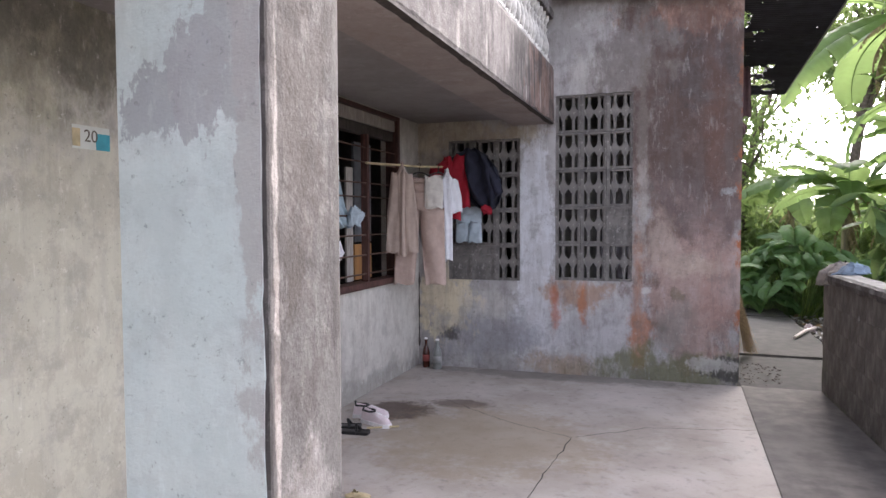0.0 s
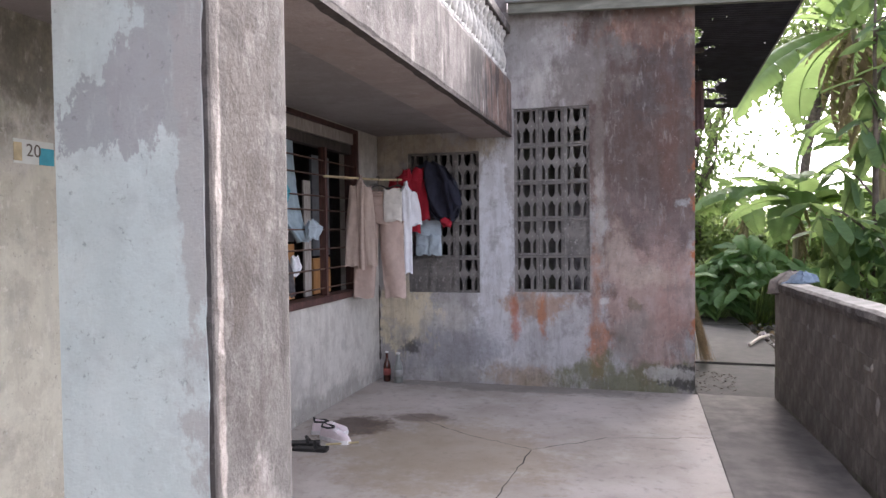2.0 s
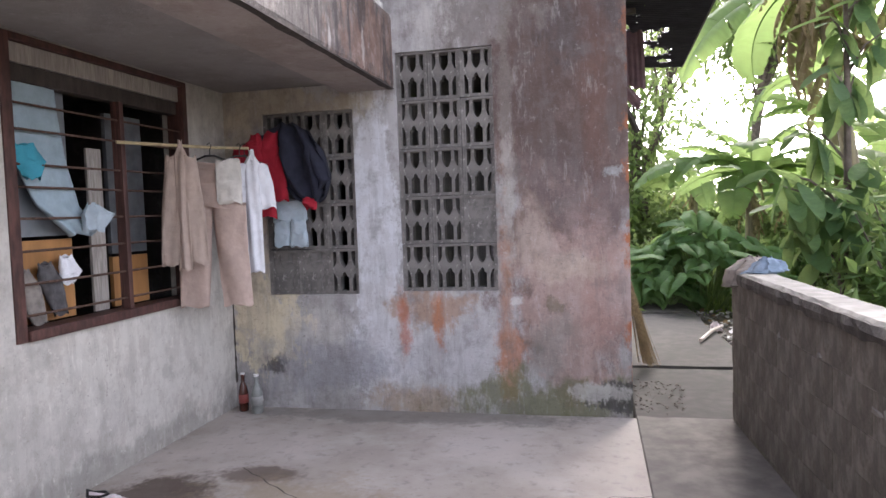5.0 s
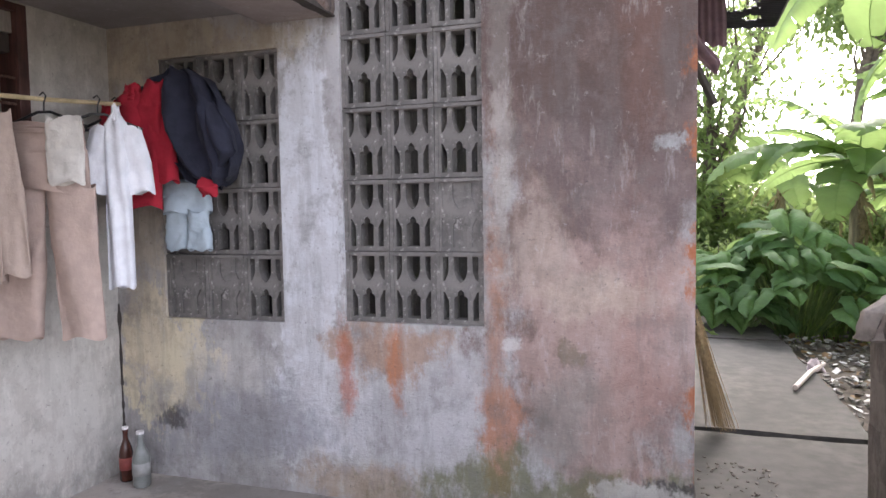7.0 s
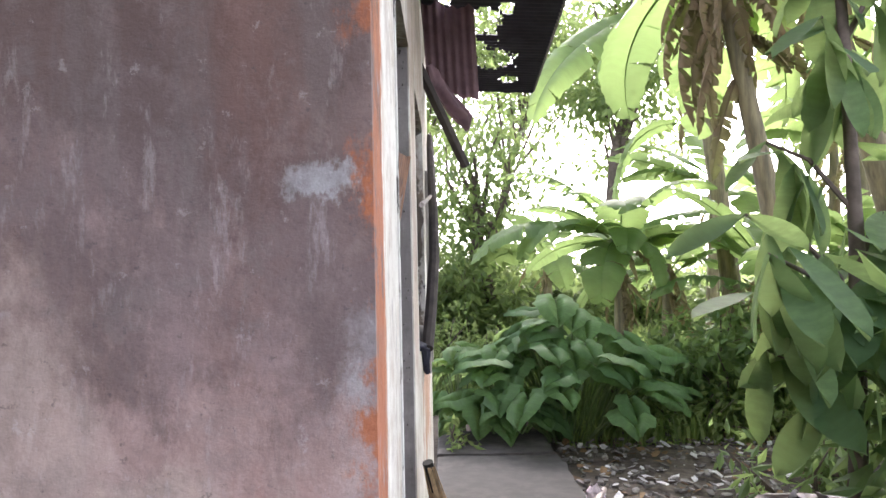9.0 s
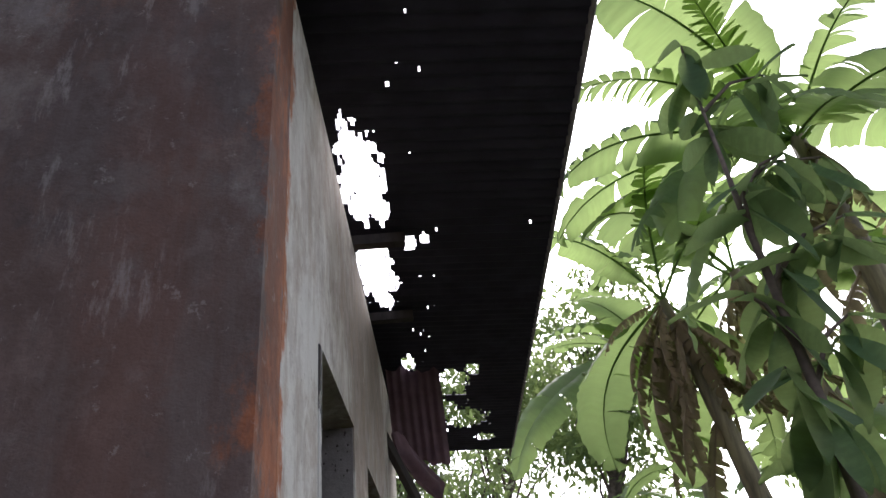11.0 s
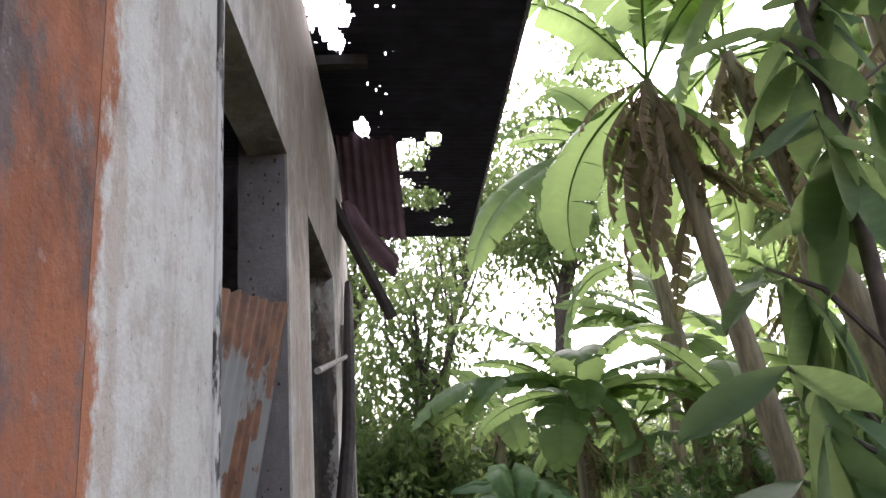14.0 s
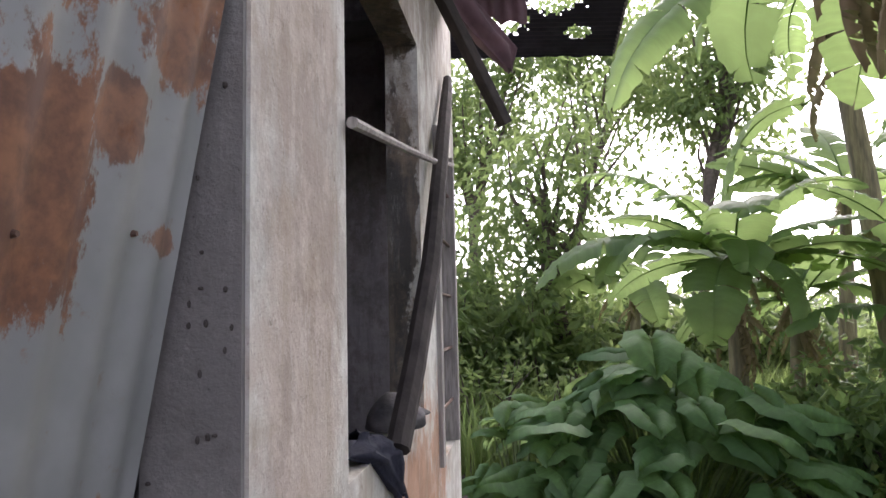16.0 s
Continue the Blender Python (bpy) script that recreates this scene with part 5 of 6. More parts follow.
def trousers(p, mat, label, length=0.98, across=AX, seed=0, white_pocket=False):
    ob = thing("trousers", label, "trousers", "washing on the rod")
    p, a = Vector(p), Vector(across).normalized()
    bm = hang(bmesh.new(), [p, p - Vector((0, 0, 0.12)), p - Vector((0, 0, 0.3))], [0.19, 0.205, 0.22], [0.035, 0.05, 0.05], across, 4, 0.15, seed)
    part("seat", bm, mat, ob, smooth=True)
    for s in (-1, 1):
        q = p + a * 0.118 * s - Vector((0, 0, 0.28))
        bm = hang(bmesh.new(), [q, q - Vector((0, 0, 0.3)) + a * 0.01 * s, q - Vector((0, 0, length - 0.28)) + a * 0.035 * s], [0.12, 0.112, 0.1], [0.05, 0.045, 0.035], across, 3, 0.22, seed + s)
        part("trouser_leg", bm, mat, ob, smooth=True)
    if white_pocket:
        q = p + a * 0.14 - Vector(a.cross(Vector((0, 0, 1)))) * -0.07
        bm = hang(bmesh.new(), [q + Vector((0, 0, 0.03)), q - Vector((0, 0, 0.12)), q - Vector((0, 0, 0.27))], [0.085, 0.09, 0.085], [0.008, 0.01, 0.012], across, 2, 0.2, 4)
        part("pocket_lining", bm, f_cream, ob, "white turned-out pocket lining", smooth=True)
    bm = hang(bmesh.new(), [p + Vector((0, 0, 0.012)), p - Vector((0, 0, 0.01)), p - Vector((0, 0, 0.035))], [0.193, 0.196, 0.198], [0.038, 0.042, 0.044], across, 4, 0.1, seed)
    part("waistband", bm, mat, ob, smooth=True)
    return ob


def shirt(p, mat, label, length, half, across=AX, seed=0, sleeve=0.3, name="shirt"):
    ob = thing(name, label, name, "washing on the rod")
    p, a = Vector(p), Vector(across).normalized()
    bm = hang(bmesh.new(), [p, p - Vector((0, 0, 0.06)), p - Vector((0, 0, length * 0.5)), p - Vector((0, 0, length))], [half * 0.35, half * 0.95, half, half * 1.03], [0.03, 0.045, 0.05, 0.04], across, 5, 0.2, seed)
    part("torso", bm, mat, ob, smooth=True)
    for s in (-1, 1):
        q = p + a * half * 0.9 * s - Vector((0, 0, 0.07))
        bm = hang(bmesh.new(), [q, q - Vector((0, 0, sleeve * 0.5)) + a * 0.03 * s, q - Vector((0, 0, sleeve)) + a * 0.05 * s], [0.06, 0.07, 0.065], [0.03, 0.03, 0.025], across, 3, 0.25, seed + s)
        part("sleeve", bm, mat, ob, smooth=True)
    bm = hang(bmesh.new(), [p + Vector((0, 0, 0.035)), p - Vector((0, 0, 0.02)), p - Vector((0, 0, 0.05))], [half * 0.3, half * 0.36, half * 0.42], [0.028, 0.034, 0.036], across, 2, 0.1, seed)
    part("collar", bm, mat, ob, smooth=True)
    return ob


shirt((-2.46, 5.97, 1.99), f_khaki, "tan khaki shirt hanging on the bamboo rod", 0.84, 0.045, (1, 0.5, 0), 1, 0.74)
trousers((-2.36, 6.17, 1.865), f_tan, "pinkish khaki trousers with a turned-out pocket", 1.0, (1, 0.3, 0), 2, True)
shirt((-2.17, 6.42, 1.945), f_white, "white short-sleeved shirt on a hanger", 0.86, 0.06, (0.8, 0.6, 0), 3, 0.32)
shirt((-2.22, 6.6, 2.08), f_red, "bright red shirt on a hanger", 0.6, 0.13, (1, 0.2, 0), 5, 0.4)
hanger((-2.37, 6.19, 2.005), (1, 0.3, 0))
hanger((-2.25, 6.39, 2.012), (0.8, 0.6, 0))
hanger((-2.3, 6.56, 2.03), (1, 0.2, 0))
jacket = thing("jacket", "bundled navy black fleece jacket with red lining", "jacket", "washing on the rod")
jb = bmesh.new()
hang(jb, [(-2.03, 6.72, 2.19), (-1.99, 6.71, 2.14), (-1.94, 6.7, 1.98), (-1.9, 6.71, 1.78), (-1.84, 6.71, 1.64), (-1.83, 6.72, 1.58)], [0.05, 0.16, 0.2, 0.22, 0.13, 0.05], [0.04, 0.08, 0.1, 0.09, 0.06, 0.03], (1, 0.1, 0), 7, 0.5, 2, 60)
for v in jb.verts:
    q = Vector((v.co.x * 9, v.co.y * 9, v.co.z * 7))
    v.co += Vector((noise.noise(q), 0.8 * noise.noise(q + Vector((7, 3, 1))), noise.noise(q + Vector((2, 9, 4))))) * 0.035
part("body", jb, f_black, jacket, smooth=True)
part("sleeve", hang(bmesh.new(), [(-1.84, 6.68, 2.02), (-1.76, 6.66, 1.88), (-1.73, 6.67, 1.76), (-1.78, 6.68, 1.68)], [0.05, 0.075, 0.07, 0.03], [0.05, 0.06, 0.06, 0.03], (1, 0.1, 0), 4, 0.3, 3), f_black, jacket, smooth=True)
part("cuff", hang(bmesh.new(), [(-1.84, 6.67, 1.62), (-1.83, 6.66, 1.58), (-1.82, 6.67, 1.54)], [0.05, 0.06, 0.04], [0.03, 0.035, 0.02], (1, 0.1, 0), 3, 0.2, 3), f_red, jacket, "red hem", smooth=True)
part("hood", hang(bmesh.new(), [(-2.2, 6.7, 2.12), (-2.2, 6.7, 2.04), (-2.18, 6.69, 1.9)], [0.06, 0.12, 0.09], [0.05, 0.09, 0.05], (1, 0.1, 0), 5, 0.12, 6), f_black, jacket, smooth=True)
part("lining", hang(bmesh.new(), [(-2.1, 6.62, 2.13), (-2.12, 6.6, 2.0), (-2.13, 6.61, 1.82)], [0.05, 0.075, 0.06], [0.02, 0.03, 0.02], (1, 0.1, 0), 3, 0.2, 8), f_red, jacket, "red lining", smooth=True)
shorts = thing("shorts", "pale blue shorts pegged below the jacket", "shorts", "washing on the rod")
part("waist", hang(bmesh.new(), [(-2.05, 6.78, 1.62), (-2.05, 6.78, 1.54), (-2.05, 6.78, 1.45)], [0.12, 0.13, 0.135], [0.03, 0.04, 0.04], AX, 4, 0.15, 1), f_blue, shorts, smooth=True)
for s in (-1, 1):
    part("trouser_leg", hang(bmesh.new(), [(-2.05 + 0.065 * s, 6.78, 1.46), (-2.05 + 0.07 * s, 6.78, 1.35), (-2.05 + 0.072 * s, 6.78, 1.25)], [0.065, 0.068, 0.07], [0.04, 0.035, 0.03], (1, 0, 0), 3, 0.2, s), f_blue, shorts, smooth=True)

curtain = thing("plastic_sheet", "pale blue plastic sheet draped through window bars", "plastic sheet")
part("drape", hang(bmesh.new(), [(XW - 0.07, 4.95, 2.3), (XW - 0.07, 5.0, 1.9), (XW - 0.06, 5.12, 1.6), (XW - 0.05, 5.3, 1.42)], [0.2, 0.2, 0.16, 0.1], [0.015, 0.02, 0.025, 0.03], (0, 1, 0), 5, 0.25, 1), f_poly, curtain, smooth=True)
part("knot", hang(bmesh.new(), [(XW + 0.02, 5.3, 1.6), (XW + 0.03, 5.34, 1.54), (XW + 0.02, 5.3, 1.44)], [0.03, 0.12, 0.07], [0.02, 0.045, 0.03], (0, 1, 0), 6, 0.3, 2), f_blue, curtain, "knotted pale blue cloth end", smooth=True)
bag = part("plastic_bag", hang(bmesh.new(), [(XW - 0.03, 4.87, 1.92), (XW - 0.03, 4.9, 1.83), (XW - 0.03, 4.92, 1.74)], [0.08, 0.11, 0.05], [0.02, 0.03, 0.02], (0, 1, 0), 4, 0.2, 5), f_teal, smooth=True)
tagged(bag, "teal plastic bag tucked behind the window bars", "plastic bag")
for mat, y, z, lab, nm in ((f_beige, 4.86, 1.24, "beige rag stuffed behind the window bars", "rag"), (f_grey, 5.02, 1.27, "dark grey rag hanging behind the window bars", "rag"), (f_white, 5.18, 1.3, "white cap hanging behind the window bars", "cap")):
    big = nm == "rag"
    o = part(nm, hang(bmesh.new(), [(XW - 0.08, y, z), (XW - 0.08, y + 0.03, z - 0.1), (XW - 0.08, y + (0.1 if big else 0.0), z - (0.3 if big else 0.16))], [0.05, 0.08, 0.05], [0.02, 0.03, 0.02], (0, 1, 0), 3, 0.2, y), mat, smooth=True)
    tagged(o, lab, nm, "rags behind the window bars")

# ---- shoes, bottles, papers ----
f_pink, m_sole = fabric("pale_pink_knit", (0.72, 0.62, 0.64)), plain("white_rubber", (0.68, 0.66, 0.66), 0.6)


def shoe():
    ob = thing("shoe", "white and pink trainer on the concrete floor", "shoe", "pair of trainers")
    prof = [(-0.135, .025, .05), (-0.12, .036, .095), (-0.06, .036, .085), (0, .038, .075), (0.06, .045, .06), (0.11, .04, .045), (0.14, .02, .03)]
    bm = bmesh.new()
    prev = None
    for x, w, h in prof:
        ring = [bm.verts.new((x, w * math.cos(a) * 0.95, 0.022 + h * max(0.0, math.sin(a)) ** 0.8)) for a in [math.pi * k / 8 for k in range(9)]]
        if prev:
            for k in range(8):
                bm.faces.new((prev[k], prev[k + 1], ring[k + 1], ring[k]))
        else:
            bm.faces.new(ring[::-1])
        prev = ring
    bm.faces.new(prev)
    upper = part("upper", bm, f_pink, ob, "pale pink upper", smooth=True)
    bm = bmesh.new()
    rings = [[bm.verts.new((x * 1.04, w * s * 1.08, z)) for x, w, h in prof for s in (1,)] + [bm.verts.new((x * 1.04, -w * 1.08, z)) for x, w, h in prof[::-1] for s in (1,)] for z in (0.0, 0.028)]
    bm.faces.new(rings[0][::-1])
    bm.faces.new(rings[1])
    for k in range(len(rings[0])):
        j = (k + 1) % len(rings[0])
        bm.faces.new((rings[0][k], rings[0][j], rings[1][j], rings[1][k]))
    part("sole", bm, m_sole, ob, "thick white sole")
    for i in range(4):
        part("lace", tubed([(0.01 + 0.022 * i, -0.03, 0.085 - 0.008 * i), (0.012 + 0.022 * i, 0, 0.10 - 0.009 * i), (0.015 + 0.022 * i, 0.03, 0.085 - 0.008 * i)], 0.004, 5), m_sole, upper, "white lace")
    part("collar", tubed([(-0.11, -0.03, 0.1), (-0.125, 0, 0.125), (-0.11, 0.03, 0.1), (-0.04, 0.034, 0.1), (-0.01, 0, 0.1), (-0.04, -0.034, 0.1), (-0.11, -0.03, 0.1)], 0.008, 6), m_black, ob, "dark ankle opening")
    return ob


sh = shoe()
sh.matrix_basis = pose(-2.18, 4.74, FZ, 0, 0, -20)
copy_thing(sh, pose(-2.30, 4.9, FZ, 0, 0, 10))
slipper = thing("slipper", "worn black slipper lying on the concrete floor", "slipper")
sb = boxed(-0.13, 0.13, -0.045, 0.045, 0, 0.02, bevel=0.02)
part("sole", sb, m_black, slipper)
part("strap", tubed([(0.05, -0.045, 0.015), (0.03, 0, 0.06), (0.05, 0.045, 0.015)], 0.012, 6), m_black, slipper)
slipper.matrix_basis = pose(-2.26, 4.5, FZ, 0, 0, 5)
tagged(slipper, "", "", "pair of slippers")
copy_thing(slipper, pose(-2.38, 4.6, FZ, 0, 0, 18))
leafy = part("fallen_leaf", hang(bmesh.new(), [(-1.72, 3.45, FZ + 0.03), (-1.72, 3.45, FZ + 0.015), (-1.7, 3.46, FZ)], [0.02, 0.06, 0.07], [0.015, 0.03, 0.035], (1, 0.5, 0), 3, 0.2, 1), m_bamboo, smooth=True)
tagged(leafy, "curled dry yellow leaf on the concrete floor", "leaf")
stick = tagged(part("stick", tubed([(-2.2, 4.62, FZ + 0.008), (-1.98, 4.72, FZ + 0.012)], 0.008, 6), m_bamboo), "short pale stick lying by the trainers", "stick")


def bottle(x, y, mat, label, full_label, wide=1.0):
    ob = thing("bottle", label, "bottle", "bottles in the corner", at=(x, y, FZ))
    prof = [(0, .03), (.01, .038), (.16, .038), (.2, .03), (.24, .015), (.28, .014), (.285, .016), (.3, .016)]
    glass = part("glass", tubed([(0, 0, z) for z, _ in prof], [r * wide for _, r in prof], 14), mat, ob, smooth=True)
    part("label", tubed([(0, 0, .07), (0, 0, .14)], [.0395 * wide] * 2, 14), full_label, glass, "faded paper label", smooth=True)
    part("bottle_cap", tubed([(0, 0, .3), (0, 0, .315)], [.017 * wide] * 2, 10), m_sole, glass, "white cap")
    return ob


bottle(-2.52, 6.76, plain("brown_bottle", (0.06, 0.018, 0.012), 0.25), "dark brown bottle standing in the wall corner", plain("red_label", (0.28, 0.06, 0.05), 0.6))
bottle(-2.38, 6.72, plain("dusty_clear_bottle", (0.20, 0.21, 0.20), 0.3), "dusty grey bottle standing in the wall corner", plain("pale_label", (0.3, 0.3, 0.29), 0.6), 1.25)

m_paper, m_cyan, m_ink = plain("sun_bleached_paper", (0.62, 0.64, 0.60), 0.8, vary=0.1), plain("cyan_print", (0.05, 0.33, 0.42), 0.7), plain("brown_ink", (0.12, 0.10, 0.08), 0.8)
m_sky_print = plain("light_blue_print", (0.25, 0.45, 0.62), 0.7)


def poster(ya, yb, za, zb, label, pieces, text="", text_at=0.5):
    ob = thing("poster", label, "poster", "papers on the house wall")
    sheet_p = part("sheet", boxed(XW + 0.001, XW + 0.003, ya, yb, za, zb), m_paper, ob)
    for a, b, c, d, mat, nm in pieces:
        w, h = yb - ya, zb - za
        part(nm, boxed(XW + 0.003, XW + 0.0045, ya + a * w, ya + b * w, za + c * h, za + d * h), mat, sheet_p)
    if text:
        cu = bpy.data.curves.new("number", "FONT")
        cu.body, cu.size, cu.extrude, cu.align_x = text, (zb - za) * 0.75, 0.0005, "CENTER"
        t = new("number", cu)
        cu.materials.append(m_ink)
        t.parent = ob
        t.matrix_local = pose(XW + 0.0052, ya + (yb - ya) * text_at, za + (zb - za) * 0.32, 90, 0, 90)


poster(2.45, 2.67, 1.83, 1.94, "faded calendar strip with a cyan corner", [(0.62, 1, 0, 0.72, m_cyan, "cyan_corner"), (0.0, 0.2, 0.1, 0.85, m_bamboo, "brown_print")], "20", 0.48)
poster(4.19, 4.47, 1.80, 1.915, "pale paper strip with blue printed blocks", [(0, 0.34, 0.15, 1, m_sky_print, "blue_block"), (0.34, 0.6, 0.0, 0.3, m_cyan, "cyan_block"), (0.0, 0.28, 0.0, 0.12, m_ink, "dark_bar")], "7", 0.85)
poster(4.19, 4.40, 1.615, 1.75, "torn calendar strip with a cyan corner", [(0.55, 1, 0, 0.8, m_cyan, "cyan_corner")], "20", 0.42)

# ---- side path: slabs, broom, pole, litter ----
pavement = structure(thing("pavement", "cracked concrete slab path along the house", "pavement"), "", "")


def slab(x0, x1, y0, y1, z, seed, tilt=0.0, material=m_slab):
    r = random.Random(seed)
    bm = bmesh.new()
    top, ys = [], [y0 + (y1 - y0) * i / 8 for i in range(9)]
    pts = [(x0, y) for y in ys] + [(x0 + (x1 - x0) * i / 5, y1) for i in range(1, 5)] + [(x1, y) for y in ys[::-1]] + [(x1 - (x1 - x0) * i / 5, y0) for i in range(1, 5)]
    for k, (x, y) in enumerate(pts):
        j = 0.018
        top.append((x + r.uniform(-j, j) * (1 if x > x0 + 0.01 else 0), y + r.uniform(-j, j), z + tilt * (y - y0)))
    up = [bm.verts.new(p) for p in top]
    mid = [bm.verts.new((p[0] + 0.012 * (1 if p[0] >= (x0 + x1) / 2 else -1), p[1], p[2] - 0.015)) for p in top]
    low = [bm.verts.new((p[0] + 0.012 * (1 if p[0] >= (x0 + x1) / 2 else -1), p[1], p[2] - 0.1)) for p in top]
    bm.faces.new(up)
    n = len(up)
    for a, b in ((up, mid), (mid, low)):
        for k in range(n):
            bm.faces.new((a[k], b[k], b[(k + 1) % n], a[(k + 1) % n]))
    bmesh.ops.recalc_face_normals(bm, faces=bm.faces)
    return part("slab", bm, material, pavement)


slab(0.575, 1.33, 4.2, 6.98, FZ - 0.012, 1, 0, m_slab_near)
slab(0.575, 1.6, -2.0, 4.18, FZ - 0.012, 2, 0, m_slab_near)
# from here on the slabs use the colour darkened for canopy shade
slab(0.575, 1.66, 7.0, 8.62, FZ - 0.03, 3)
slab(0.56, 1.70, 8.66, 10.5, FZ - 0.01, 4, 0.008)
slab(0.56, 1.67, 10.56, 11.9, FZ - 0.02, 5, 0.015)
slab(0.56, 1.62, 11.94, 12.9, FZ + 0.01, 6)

m_straw = plain("broom_straw", (0.34, 0.235, 0.12), 0.8, vary=0.4, scale=30)
broom = thing("broom", "bundled straw hand broom leaning on the wall", "broom")
head, foot = Vector((0.59, 8.35, 0.78)), Vector((0.78, 8.62, FZ))
br = random.Random(4)
bm = bmesh.new()
for i in range(150):
    o = Vector((br.gauss(0, 0.045), br.gauss(0, 0.06), 0))
    tube(bm, [head + o * 0.2, head.lerp(foot, 0.5) + o * 0.55, foot + o + Vector((0, 0, 0.01))], [0.003, 0.0025, 0.001], 3)
tagged(part("brush", bm, m_straw, broom), kind="stuff")
part("binding", tubed([head.lerp(foot, -0.02), head.lerp(foot, 0.12)], [0.022, 0.026], 10), m_black, broom, "dark cord binding")
pole = thing("plastic_pipe", "dirty white plastic pipe lying across the slabs", "pipe")
part("pipe", tubed([(1.42, 9.75, FZ + 0.03), (1.62, 10.25, FZ + 0.05), (1.82, 10.75, FZ + 0.02)], 0.022, 10), plain("dirty_white_pipe", (0.55, 0.46, 0.42), 0.5), pole)
part("red_wrapper", hang(bmesh.new(), [(1.72, 10.62, FZ + 0.09), (1.72, 10.62, FZ + 0.05), (1.74, 10.63, FZ - 0.02)], [0.03, 0.06, 0.08], [0.02, 0.04, 0.05], (1, 0.2, 0), 5, 0.3, 3), f_pink, pole, "pink plastic wrapper", smooth=True)


def litter(zone, count, seed, material, size, name, label, flat=0.3):
    r = random.Random(seed)
    verts, faces = [], []
    for _ in range(count):
        c = Vector((r.uniform(zone[0], zone[1]), r.uniform(zone[2], zone[3]), FZ - 0.13 + 0.07 * r.random()))
        s = size * r.uniform(0.4, 1.5)
        e = Euler((r.uniform(-0.5, 0.5), r.uniform(-0.5, 0.5), r.uniform(0, 6.3))).to_matrix()
        b = len(verts)
        k = r.randint(4, 6)
        for z in (0, 1):
            for i in range(k):
                a = i / k * math.tau
                q = r.uniform(0.7, 1.2)
                verts.append(tuple(c + e @ Vector((math.cos(a) * s * q, math.sin(a) * s * 0.6 * q, z * s * flat))))
        faces.append(tuple(range(b + k - 1, b - 1, -1)))
        faces.append(tuple(range(b + k, b + 2 * k)))
        for i in range(k):
            j = (i + 1) % k
            faces.append((b + i, b + j, b + k + j, b + k + i))
    return tagged(from_arrays(name, verts, faces, material), label, "litter", kind="stuff")


def mixed(name, a, b, rough=0.8):
    n = Nodes(name, rough)
    return n.done(n.mix(n.ramp(n.noise(25, 4), 0.35, 0.65, 0, 0.5), n.mix(n.per_island(), a, b), tuple(v * 0.4 for v in a)))


litter((1.72, 4.5, 8.8, 13.0), 900, 1, mixed("grey_rubble", (0.10, 0.09, 0.08), (0.32, 0.30, 0.27)), 0.035, "rubble", "grey stone chips and rubble on soil", 0.5)
litter((1.75, 4.2, 9.4, 12.8), 220, 2, mixed("pale_scraps", (0.40, 0.38, 0.37), (0.75, 0.73, 0.72), 0.6), 0.05, "scraps", "pale plastic and paper scraps on soil", 0.08)
litter((1.72, 6.0, 9.0, 15.0), 800, 3, mixed("dry_leaves", (0.12, 0.07, 0.035), (0.27, 0.17, 0.08)), 0.05, "leaf_litter", "dry brown fallen leaves on soil", 0.05)
litter((0.58, 1.0, 7.1, 8.0), 120, 4, mixed("mud_crumbs", (0.07, 0.06, 0.05), (0.16, 0.14, 0.12)), 0.011, "mud", "dark crumbled mud on the path", 0.5)
for o in (o for o in scene.collection.objects if o.name.startswith("mud")):
    o.location.z += 0.09
for name, p, mat, lab, w in (("draped_cloth", (1.36, 6.86, 1.0), f_beige, "crumpled dirty beige cloth on the wall end", 0.15), ("draped_cloth", (1.42, 6.72, 1.0), f_jean, "crumpled faded denim cloth on the wall end", 0.12)):
    o = part(name, hang(bmesh.new(), [(p[0], p[1], p[2] + 0.1), (p[0] + 0.03, p[1] + 0.02, p[2] + 0.075), (p[0], p[1], p[2] + 0.015), (p[0] - 0.05, p[1], p[2] - 0.1 if mat is f_beige else p[2])], [0.03, w * 0.7, w, w * 0.9], [0.03, w * 0.6, w * 0.85, w * 0.7], (0.3, 1, 0), 7, 0.3, w * 30, 36), mat, smooth=True)
    tagged(o, lab, "cloth", "cloths on the wall end")

# ---- things in the side openings ----
zinc = thing("corrugated_sheet", "rust-patched corrugated zinc sheet closing the opening", "corrugated sheet")
zv, zf = [], []
nu, nv = 96, 10
for j in range(nv + 1):
    t = j / nv
    for i in range(nu + 1):
        s = i / nu
        z = FZ + (1.93 + 0.11 * s + (0.012 * noise.noise(Vector((s * 14, 1, 1))) if j == nv else 0) - FZ) * t
        y = 7.59 + 0.747 * s
        zv.append((0.535 - 0.18 * (2.0 - z) + 0.0055 * math.sin(s * math.tau * 9), y, z))
for j in range(nv):
    for i in range(nu):
        k = j * (nu + 1) + i
        zf.append((k, k + 1, k + nu + 2, k + nu + 1))
from_arrays("sheet", zv, zf, m_zinc, zinc, smooth=True)
for i in range(16):
    s, t = (i % 4) / 4 + 0.12, 0.2 + 0.2 * (i // 4)
    k = int(t * nv) * (nu + 1) + int(s * nu)
    part("nail", tubed([Vector(zv[k]) - Vector((0.002, 0, 0)), Vector(zv[k]) + Vector((0.006, 0, 0))], [0.005, 0.003], 7), m_iron, zinc)

